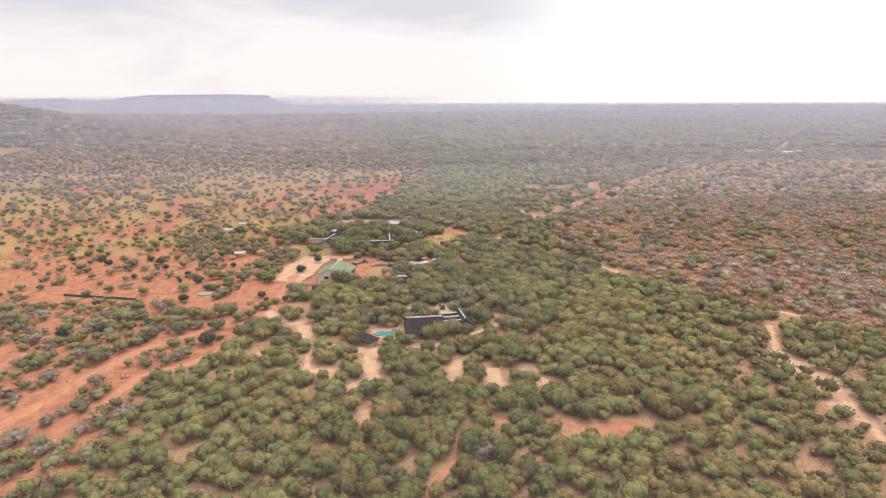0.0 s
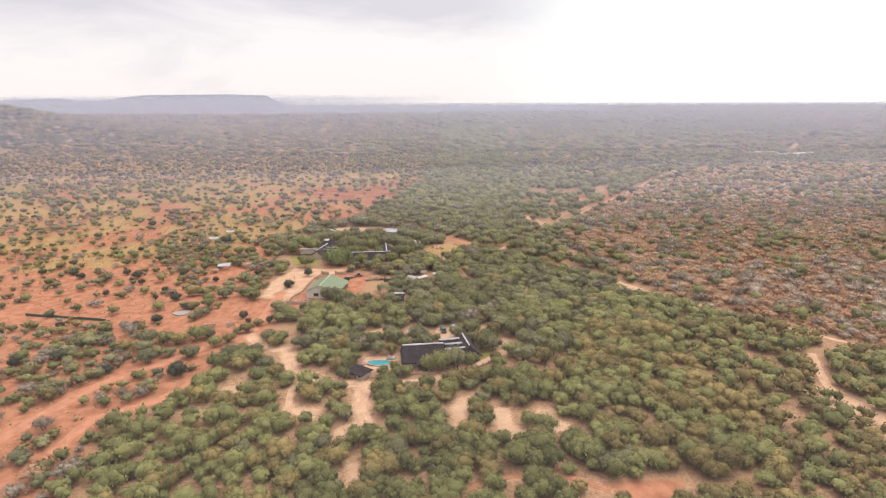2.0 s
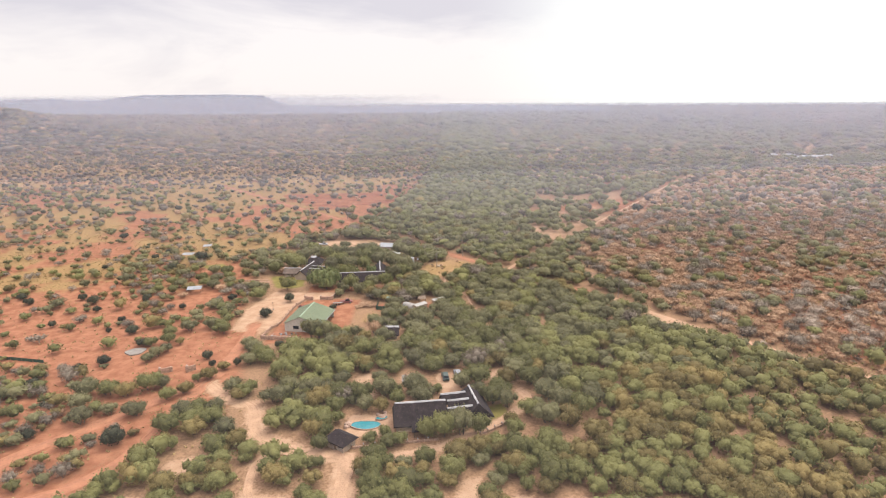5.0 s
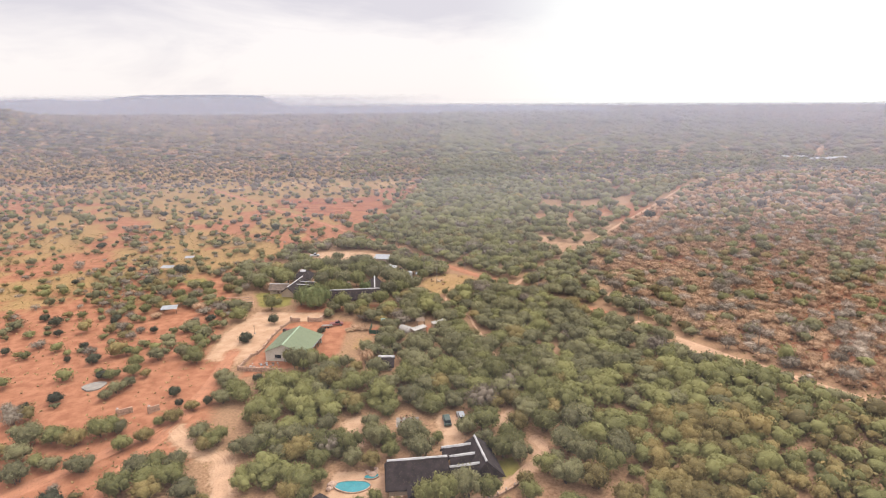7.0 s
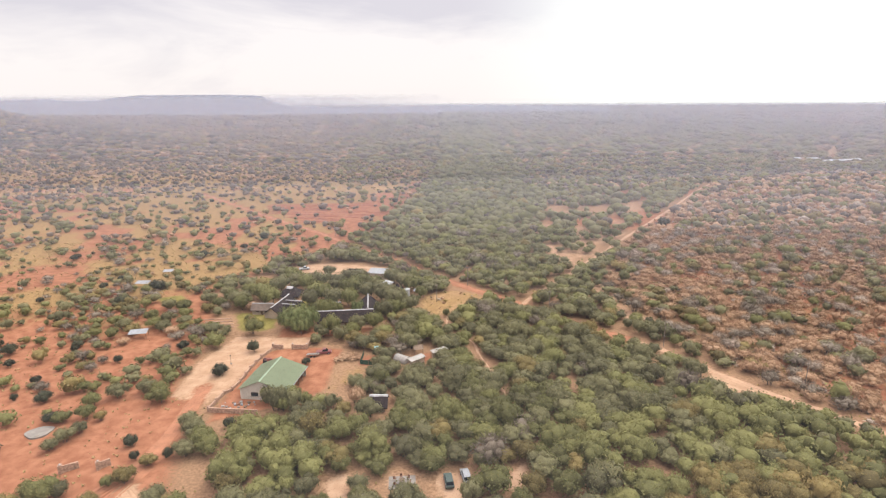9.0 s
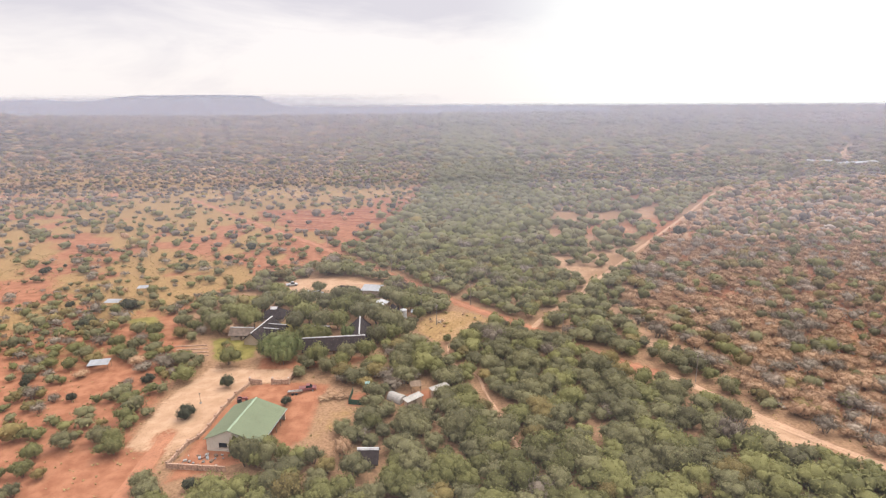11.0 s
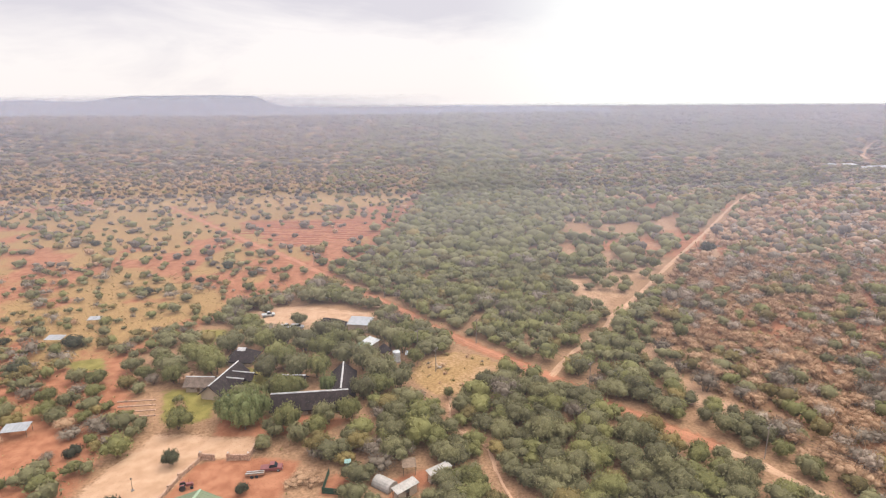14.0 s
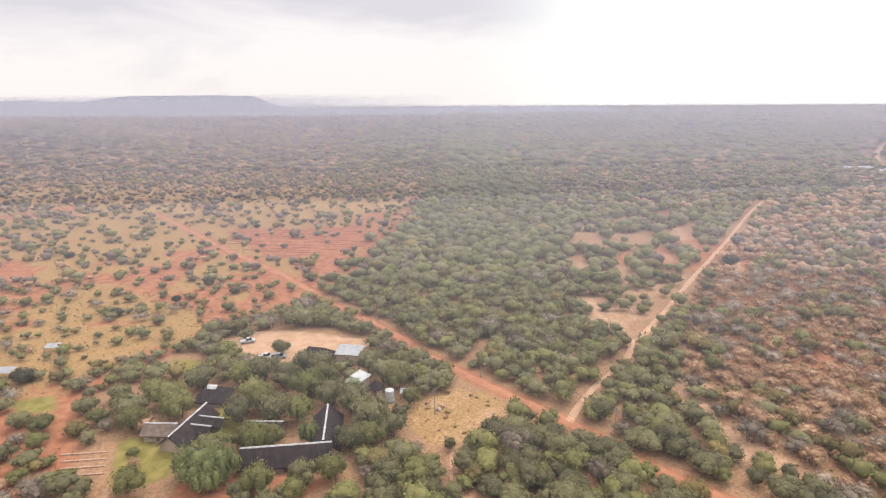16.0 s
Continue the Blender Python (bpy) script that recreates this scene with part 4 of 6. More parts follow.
stone_wall([(-60.7, 245.8), (-59.3, 248), (-58.6, 252.4), (-58.3, 260.5), (-57.3, 268), (-55.4, 274.2)], 0.9, "low rubble stone wall with square pillars along the forecourt", 0.6)
stone_wall([(-55.4, 274.5), (-52.1, 274.2)], 1.5, "rubble stone gate wall with white globe lamps", 0.7, True)
stone_wall([(-49, 274), (-44.5, 273.9), (-44.2, 279)], 1.5, "rubble stone gate wall with white globe lamps", 0.7, True)
stone_wall([(-61.6, 237), (-48.4, 235.5)], 1.3, "low rubble stone yard wall", 0.0)
stone_wall([(-61.8, 237.4), (-60.8, 245.6)], 1.1, "low rubble stone yard wall", 0.5)
stone_wall([(-84.4, 213), (-81.5, 214.8)], 1.7, "stone entrance pier wall beside the red track", 0.9, True, step=3)
stone_wall([(-76.8, 214.1), (-75, 215.7)], 1.7, "stone entrance pier wall beside the red track", 0.9, True, step=3)
stone_wall([(8, 178.6), (13.5, 182.5), (17.5, 187.5)], 0.5, "low garden wall with white-topped posts round the lodge", 0.35, True, step=2.4)
stone_wall([(-22, 174.4), (-14, 175.4), (-2, 177)], 0.5, "low garden wall with white-topped posts round the lodge", 0.35, True, step=2.6)
for row in range(4):
    stone_wall([(-88 + row * 1.6, 300 - row * 2.6), (-78 + row * 1.2, 301 - row * 2.6)], 0.35, "low stone terrace edging in the garden", 0.0, step=10)


def board_fence(points, label, high, material, gap=2.4):
    x0, y0 = points[0]
    ob = thing("fence", x0, y0, 0, label, "fence")
    base = gz(x0, y0)
    for a, b in zip(points, points[1:]):
        d = math.hypot(b[0] - a[0], b[1] - a[1])
        n = max(1, round(d / gap))
        for k in range(n + 1):
            p = [a[i] + (b[i] - a[i]) * k / n for i in (0, 1)]
            g = gz(*p) - base
            part("post", tube(p[0] - x0, p[1] - y0, g - 0.4, g + high + 0.15, 0.06, 0.05, 6), M_WOOD, ob)
        g = (gz(*a) + gz(*b)) / 2 - base
        o = part("panel", block(0, d, 0.055, 0.085, g - 0.05, g + high), material, ob)
        o.matrix_local = pose(a[0] - x0, a[1] - y0, 0, 0, 0, world_turn(a, b))


board_fence([(-25.7, 268.8), (-25.9, 262.2), (-20.8, 261.4), (-20.7, 258.8)], "green shade-net fence round a red earth pen", 1.5, M_NET)
board_fence([(-159.5, 229), (-148, 226.7), (-137, 224.5), (-125, 222.1)], "long low green shade-net fence on red earth", 1.0, M_NET, 4)


# ---- the green-roofed shed ----
def build_shed():
    ob = thing("farm_shed", -48.0, 249.5, 82.8, "farm shed with a green pitched sheet roof and cream gable", "shed")
    FOOTPRINTS.append((-48.0, 249.5, radians(82.8), 7.6, 7.0))
    hx, hy, top = 7.0, 6.5, 3.0
    part("wall", wall_shape("y", -hx, -hy, hy, top, holes=[(1.5, 3.6, 0.9, 2.1), (-1.4, 0.2, 0.0, 2.2)], gable=2.3, lean=0.9), M_LIME, ob)
    window_unit(ob, "y", -hx, (1.5, 3.6, 0.9, 2.1), -1)
    part("door", block(-hx - 0.16, -hx - 0.10, -1.5, 0.3, 0.0, 2.25, 0.01), M_WHITE, ob, "white double door")
    part("wall", wall_shape("y", hx, -hy, hy, top, gable=2.3, lean=0.9), M_LIME, ob)
    part("wall", wall_shape("x", hy, -hx + 0.126, hx - 0.126, top), M_LIME, ob)
    for k in range(6):
        part("post", tube(-6.6 + k * 2.64, -hy, -0.4, 2.95, 0.11, 0.10, 8), M_WOOD, ob)
    part("floor_slab", block(-hx + 0.2, hx - 0.2, -hy + 0.2, hy - 0.2, -0.3, 0.12), M_CONCRETE, ob)
    r = part("roof", roof_shape(15.2, 6.95, 3.0, 5.6, 0.08, 0.0, rows=2, sag=0.0, seed=9, shift=0.9), M_GREENROOF, ob)
    cap = part("ridge_cap", cap_shape(15.2, 5.6, 0.3, 3, 0.38), mat("pale_green_sheet", (0.215, 0.27, 0.18), 0.5, vary=0.1), r, "paler green ridge flashing")
    cap.matrix_local = pose(0, 0.9, 0)
    ribs = []
    for k in range(27):
        x = -7.45 + k * 0.573
        for s in (-1, 1):
            a = 0.9 + s * 0.33
            v = [(x - 0.02, a, 5.505), (x + 0.02, a, 5.505), (x + 0.02, s * 6.93, 3.04), (x - 0.02, s * 6.93, 3.04),
                 (x, a, 5.52), (x, s * 6.93, 3.055)]
            ribs.append((v, [(0, 3, 5, 4), (1, 4, 5, 2), (2, 5, 3)]))
    tagged(part("roof_rib", join(*ribs), M_GREENROOF, r), kind="stuff")
    part("gutter", block(-7.6, 7.6, -7.06, -6.96, 2.86, 2.98), M_METAL, ob)


build_shed()

# ---- the thatched houses round the garden ----
d1 = world_turn((-43.9, 293.6), (-27, 295.6))
hut("thatched_house", -35.4, 295.6, d1, 19.6, 3.7, 1.5, 4.7, "long black thatched L-shaped house with a white ridge", cap=0.24)
d2 = world_turn((-27.6, 295.6), (-29.3, 310.3))
hut("thatched_house", -28.6, 304.8, d2, 15.5, 3.7, 1.5, 4.65, "black thatched wing with a white ridge", cap=0.24)
d3 = world_turn((-62.8, 299.2), (-60.2, 313.2))
u_house = hut("thatched_house", -61.8, 307.4, d3, 15.4, 3.4, 1.6, 4.4, "dark thatched house with a pale ridge beside the lawn", cap=0.20)
extra_roof(u_house, 3.0, -4.0, 90, 7.0, 2.0, 2.0, 3.6, cap=0.20)
extra_roof(u_house, -0.6, -3.4, 90, 6.0, 1.6, 2.0, 3.5, cap=0.20)
hut("thatched_house", -68.2, 307.1, -2, 8.2, 2.8, 1.7, 3.6, "brown thatched side wing with a pale ridge", roof=M_THATCHB, cap=0.19)
hut("thatched_house", -43.2, 307.0, -2, 8.6, 2.6, 1.8, 3.6, "dark thatched garden wing with a white ridge", cap=0.21)
hut("thatched_house", -62.1, 323.6, -5, 9.0, 4.2, 1.5, 4.3, "hipped black thatched cottage with a white ridge cap", hip=3.2, cap=0.9)
hut("thatched_house", -39.3, 346.6, -14, 10.2, 3.9, 1.6, 4.2, "black thatched house in the sandy yard", hip=2.4)
hut("thatched_hut", -17.7, 237.9, 0, 4.8, 2.9, 1.3, 3.5, "small dark thatched hut with a white ridge in the trees", cap=0.45)


def lean_roof(name, x, y, deg, lx, ly, low, high, label, roof_mat, walls=None, category="shed"):
    """A sheet-iron shed or shelter with a single slope."""
    ob = thing(name, x, y, deg, label, category)
    FOOTPRINTS.append((x, y, radians(deg), lx / 2, ly / 2))
    hx, hy = lx / 2, ly / 2
    v = [(-hx, -hy, low), (hx, -hy, low), (hx, hy, high), (-hx, hy, high)]
    n, sheet, faces = max(6, int(lx / 0.38)), [], []
    for i in range(n + 1):
        u, w = -hx + lx * i / n, 0.03 * (i % 2)
        sheet += [(u, -hy, low + w), (u, hy, high + w), (u, -hy, low + w - 0.05), (u, hy, high + w - 0.05)]
    for i in range(n):
        a, b = 4 * i, 4 * i + 4
        faces += [(a, b, b + 1, a + 1), (a + 2, a + 3, b + 3, b + 2), (a, a + 2, b + 2, b), (a + 1, b + 1, b + 3, a + 3)]
    faces += [(0, 1, 3, 2), (4 * n, 4 * n + 2, 4 * n + 3, 4 * n + 1)]
    part("roof", (sheet, faces), roof_mat, ob)
    for sx in (-1, 1):
        for sy, t in ((-1, low), (1, high)):
            part("post", tube(sx * (hx - 0.25), sy * (hy - 0.25), -0.3, t - 0.03 + (0.25 if sy < 0 else -0.25) * (high - low) / ly, 0.07, 0.07, 6), M_WOOD, ob)
    if walls:
        part("wall", wall_shape("x", -hy + 0.45, -hx + 0.4, hx - 0.4, low - 0.05, 0.15, holes=[(-0.5, 0.4, 0, min(1.9, low - 0.3))]), walls, ob)
        part("wall", wall_shape("x", hy - 0.45, -hx + 0.4, hx - 0.4, low, 0.15), walls, ob)
        for s in (-1, 1):
            part("wall", wall_shape("y", s * (hx - 0.47), -hy + 0.53, hy - 0.53, low - 0.03, 0.14), walls, ob)
    return ob


lean_roof("iron_roof_shed", -29.2, 346.2, -9, 8.2, 6.0, 2.9, 3.6, "open shed with a grey corrugated iron roof", M_METAL, M_PLASTER)
lean_roof("iron_roof_shed", -23.8, 330.0, -40, 4.8, 3.6, 2.8, 3.4, "shed with a bright white iron roof among trees", M_WHITE, M_PLASTER)
lean_roof("iron_roof_shed", -25.4, 327.6, 2, 4.6, 2.4, 2.6, 3.0, "lean-to with a pale green sheet roof", M_GREENROOF, M_PLASTER)
lean_roof("iron_roof_shelter", -10.8, 322.6, -4, 3.4, 2.6, 2.0, 2.3, "small shelter with a grey iron roof", M_METAL, category="shelter")
lean_roof("iron_roof_shed", -8.9, 261.2, 42, 5.6, 2.2, 2.3, 2.6, "low cream-roofed store in the trees", M_CREAM, M_PLASTER)
lean_roof("iron_roof_shed", -2.2, 266.4, 36, 5.6, 1.9, 2.3, 2.6, "low cream-roofed store in the trees", M_CREAM, M_PLASTER)
lean_roof("wooden_shelter", -8.6, 268.6, 8, 3.0, 3.0, 2.2, 2.5, "dark open timber shelter with a rough roof", M_WOOD, category="shelter")
lean_roof("iron_roof_shelter", -104.0, 285.4, 12, 5.8, 3.6, 2.1, 2.5, "animal shelter with a pale iron roof on red earth", M_METAL, category="shelter")
lean_roof("iron_roof_shelter", -129.4, 339.2, 0, 5.8, 3.4, 2.1, 2.5, "animal shelter with a pale iron roof in the grass", M_METAL, category="shelter")
lean_roof("iron_roof_shelter", -126.4, 356.6, 8, 4.4, 3.0, 1.8, 2.2, "animal shelter with a pale iron roof in the grass", M_METAL, category="shelter")
lean_roof("toilet_cabin", -21.8, 269.8, 5, 1.4, 1.4, 2.1, 2.2, "narrow teal cabin beside the pen", M_TEAL, M_TEAL, category="cabin")
lean_roof("iron_roof_shed", -57.6, 296.6, 70, 4.2, 2.4, 2.1, 2.4, "carport with a teal sheet roof beside the lawn", M_TEAL, category="carport")


def build_round_hut(x, y, r, label):
    ob = thing("round_hut", x, y, 0, label, "hut")
    part("wall", tube(0, 0, -0.4, 2.2, r * 0.82, seg=14), M_PLASTER, ob)
    part("roof", tube(0, 0, 1.9, 2.0, r * 1.1, r * 1.08, 16, 2.2), M_THATCH, ob)
    part("door", block(-0.42, 0.42, -r * 0.82 - 0.05, -r * 0.82 + 0.06, 0, 1.9), M_WOOD, ob)
    FOOTPRINTS.append((x, y, 0, r, r))


build_round_hut(-19.2, 325.4, 2.1, "small round hut with a dark thatched cone roof")


def build_tunnel(x, y, deg, length, r, label):
    ob = thing("tent", x, y, deg, label, "tent")
    v, f, seg = [], [], 9
    for e in (-length / 2, 0, length / 2):
        for i in range(seg + 1):
            a = math.pi * i / seg
            v.append((e, r * math.cos(a), 0.3 + r * 0.95 * math.sin(a)))
    for k in range(2):
        f += [(k * (seg + 1) + i, k * (seg + 1) + i + 1, (k + 1) * (seg + 1) + i + 1, (k + 1) * (seg + 1) + i) for i in range(seg)]
    part("canvas", (v, f + [tuple(range(seg + 1)), tuple(range(3 * seg + 2, 2 * seg + 1, -1))]), M_CREAM, ob)
    part("skirt", block(-length / 2, length / 2, -r, r, -0.2, 0.29), M_CONCRETE, ob)
    FOOTPRINTS.append((x, y, radians(deg), length / 2, r))


build_tunnel(-13.4, 264.2, -35, 4.5, 1.6, "pale canvas tunnel tent in the work yard")


def build_tank(x, y):
    ob = thing("water_tank", x, y, 0, "tall white plastic water tank on a plinth", "tank")
    part("plinth", tube(0, 0, -0.4, 0.45, 1.4, seg=16), M_CONCRETE, ob)
    t = part("tank", tube(0, 0, 0.46, 3.3, 1.15, seg=18, lid=0.3), M_WHITE, ob)
    for k in range(5):
        part("ring", tube(0, 0, 0.8 + 0.5 * k, 0.86 + 0.5 * k, 1.19, seg=18), M_WHITE, t)
    part("lid", tube(0, 0, 3.55, 3.7, 0.28, seg=10), M_WHITE, t)
    FOOTPRINTS.append((x, y, 0, 1.6, 1.6))


build_tank(-15.1, 321.2)


# ---- vehicles ----
def build_car(x, y, deg, paint, label, bakkie=False):
    ob = thing("pickup_truck" if bakkie else "car", x, y, deg, label, "vehicle")
    body = [(-2.3, 0.45), (-2.35, 0.95), (-2.2, 1.05), (1.0, 1.08), (2.1, 0.98), (2.3, 0.75), (2.3, 0.42)]
    part("body", profile(body, -0.86, 0.86), paint, ob)
    cab = [(-0.5, 1.09), (-0.25, 1.72), (0.65, 1.72), (1.25, 1.09)] if bakkie else [(-2.1, 1.09), (-1.85, 1.70), (0.55, 1.72), (1.2, 1.09)]
    c = part("cabin", profile(cab, -0.72, 0.72), M_GLASSY, ob, "dark tinted windows")
    part("roof_panel", block(cab[1][0] - 0.03, cab[2][0] + 0.03, -0.70, 0.70, 1.725, 1.78, 0.03), paint, c)
    for wx in (-1.45, 1.4):
        for s in (-1, 1):
            w = part("wheel", wheel_shape(wx, s * 0.80, 0.36, 0.36, 0.22), M_TYRE, ob)
            part("rim", wheel_shape(wx, s * 0.84, 0.36, 0.2, 0.18), M_SILVER, w)
    for s in (-1, 1):
        part("headlight", block(2.27, 2.33, s * 0.6 - 0.15, s * 0.6 + 0.15, 0.68, 0.84), M_WHITE, ob)
    CLEAR.append((x, y, 2.2))


build_car(-0.1, 207.2, 97, M_CARDARK, "dark green car parked on sand behind the lodge")
build_car(3.5, 208.6, 100, M_SILVER, "silver car parked on sand behind the lodge")
build_car(-65.0, 360.2, 20, M_WHITE, "white pickup parked on the sandy yard", True)
build_car(-55.6, 348.4, -15, M_WHITE, "white pickup parked under a tree", True)
build_car(-51.5, 348.0, 10, M_SILVER, "silver car parked under a tree")
build_car(-38.3, 270.2, 10, M_REDPAINT, "old dull red pickup on red earth", True)


def build_trailer(x, y, deg):
    ob = thing("trailer", x, y, deg, "flat rusty trailer loaded with poles", "trailer")
    part("bed", block(-1.9, 1.9, -0.8, 0.8, 0.62, 0.78, 0.02), M_RUST, ob)
    part("drawbar", block(1.9, 3.1, -0.06, 0.06, 0.55, 0.66), M_RUST, ob)
    for k in range(4):
        part("load_pole", block(-2.1 + 0.1 * k, 1.8, -0.6 + 0.32 * k, -0.45 + 0.32 * k, 0.785, 0.93, 0.03), M_WHITE if k % 2 else M_WOOD, ob)
    for wx in (-0.6, 0.4):
        for s in (-1, 1):
            part("wheel", wheel_shape(wx, s * 0.9, 0.34, 0.34, 0.2), M_TYRE, ob)
    CLEAR.append((x, y, 2.2))


build_trailer(-41.3, 268.4, 8)


def build_tractor(x, y, deg):
    ob = thing("tractor", x, y, deg, "small faded red tractor beside the wall", "tractor")
    part("bonnet", profile([(0.2, 0.7), (0.2, 1.3), (1.5, 1.2), (1.6, 0.7)], -0.32, 0.32), M_REDPAINT, ob)
    part("seat", block(-0.6, -0.15, -0.22, 0.22, 1.0, 1.15, 0.03), M_TYRE, ob)
    part("exhaust", tube(0.8, 0.15, 1.2, 2.1, 0.04, seg=6), M_RUST, ob)
    part("steering_column", tube(0.1, 0, 0.9, 1.5, 0.05, seg=6), M_TYRE, ob)
    for s in (-1, 1):
        part("mudguard", block(-1.0, 0.0, s * 0.62 - 0.16, s * 0.62 + 0.16, 1.32, 1.40, 0.02), M_REDPAINT, ob)
        part("wheel", wheel_shape(-0.5, s * 0.68, 0.65, 0.65, 0.32), M_TYRE, ob)
        part("wheel", wheel_shape(1.25, s * 0.55, 0.35, 0.35, 0.2), M_TYRE, ob)
    CLEAR.append((x, y, 1.6))


build_tractor(-54.6, 264.6, 20)


# ---- yard clutter ----
clutter = np.random.RandomState(8)
for i in range(26):
    x, y = clutter.uniform(-59.5, -50.0), clutter.uniform(236.6, 241.4)
    s = 0.12 + 0.22 * clutter.rand()
    me = bpy.data.meshes.new("scrap")
    v, f = block(-s * 1.4, s * 1.4, -s, s, 0, s * 1.1, s * 0.15) if i % 3 else boulder(0, 0, s * 0.4, s, i + 50)
    me.from_pydata(v, [], f)
    me.materials.append((M_CREAM, M_RUST, M_CONCRETE, M_METAL, M_WOOD)[i % 5])
    ob = tagged(new("building_scrap", me), "heap piece of building scrap in the walled yard", "scrap", "scrap in the walled yard")
    ob.matrix_world = pose(x, y, gz(x, y) + 0.02, 0, 0, clutter.rand() * 360)


def build_trough(x, y):
    ob = thing("concrete_pan", x, y, 25, "shallow grey concrete drinking pan on red earth", "trough")
    pts = [(3.0 * (1 + 0.15 * math.sin(3 * a)) * math.cos(a), 2.6 * math.sin(a)) for a in [6.2832 * i / 20 for i in range(20)]]
    n = 20
    v = [(a, b, -0.4) for a, b in pts] + [(a, b, 0.28) for a, b in pts] + [(a * 0.9, b * 0.9, 0.28) for a, b in pts] + [(a * 0.8, b * 0.8, 0.16) for a, b in pts]
    f = [(k * n + i, k * n + (i + 1) % n, (k + 1) * n + (i + 1) % n, (k + 1) * n + i) for k in range(3) for i in range(n)] + [tuple(range(3 * n, 4 * n))]
    part("basin", (v, f), M_CONCRETE, ob)
    CLEAR.append((x, y, 3.4))


build_trough(-99.8, 228.8)


# ---- forecourt lamp ----
lamp = thing("lamp_post", -65.4, 264.4, 0, "slim dark garden lamp post on the sandy forecourt", "lamp")
part("base", tube(0, 0, -0.3, 0.25, 0.35, 0.3, 10), M_CONCRETE, lamp)
part("post", tube(0, 0, 0.25, 2.6, 0.06, 0.05, 8), M_WOOD, lamp)
part("shade", tube(0, 0, 2.6, 2.85, 0.08, 0.22, 10, 0.12), M_DARK, lamp)
CLEAR.append((-65.4, 264.4, 1.0))

# ---- power line ----
def build_pole(x, y, deg, tall=8.5):
    ob = thing("power_pole", x, y, deg, "wooden power pole with a crossarm beside the dirt road", "pole", "poles along the road")
    part("post", tube(0, 0, -0.6, tall, 0.13, 0.09, 8), M_POLE, ob)
    arm = part("crossarm", block(-1.1, 1.1, -0.06, 0.06, tall - 0.6, tall - 0.45), M_POLE, ob)
    for k in (-1.0, 0.0, 1.0):
        part("insulator", tube(k, 0, tall - 0.45, tall - 0.2, 0.05, 0.03, 6), M_WHITE, arm)
    return Vector((x, y, gz(x, y) + tall - 0.2)), radians(deg)


line = [(95, 242), (68.2, 270.5), (38, 301.5), (9.6, 333), (-24, 377), (-62, 425), (-104, 474)]
tops = []
for i, p in enumerate(line):
    q = line[min(i + 1, len(line) - 1)]
    o = line[max(i - 1, 0)]
    tops.append(build_pole(*p, world_turn(o, q) + 90))
for k in (-1.0, 0.0, 1.0):
    wire = new("power_cable")
    wire.matrix_world = pose(*line[0], 0)
    tagged(wire, "thin overhead power cable strung between the poles", "cable", "cables along the road")
    for (a, ta), (b, tb) in zip(tops, tops[1:]):
        pts = []
        pa, pb = a + Vector((math.cos(ta), math.sin(ta), 0)) * k, b + Vector((math.cos(tb), math.sin(tb), 0)) * k
        for s in range(13):
            u = s / 12
            pts.append(pa.lerp(pb, u) - Vector((line[0][0], line[0][1], 1.2 * 4 * u * (1 - u))))
        v, f = [], []
        for p in pts:
            v += [p + Vector((0, 0, 0.02)), p + Vector((0.014, 0.014, -0.012)), p + Vector((-0.014, -0.014, -0.012))]
        for s in range(12):
            f += [(3 * s + j, 3 * s + (j + 1) % 3, 3 * s + 3 + (j + 1) % 3, 3 * s + 3 + j) for j in range(3)]
        part("span", (v, f), M_WIRE, wire)
build_pole(-8.9, 326.8, 60, 8.0)
build_pole(-3.2, 314.0, 60, 7.5)

# ---- far farmstead ----
for x, y, lx, ly, deg in ((411, 741, 14, 7, 5), (409, 716, 10, 6, 20), (424, 722, 16, 7, -8), (440, 727, 12, 6, 4), (452, 731, 9, 6, 0), (396, 746, 8, 5, 0)):
    lean_roof("iron_roof_shed", x, y, deg, lx, ly, 3.0, 4.0, "distant farm shed with a white iron roof", M_WHITE, M_PLASTER)
CLEAR.append((425, 728, 14))

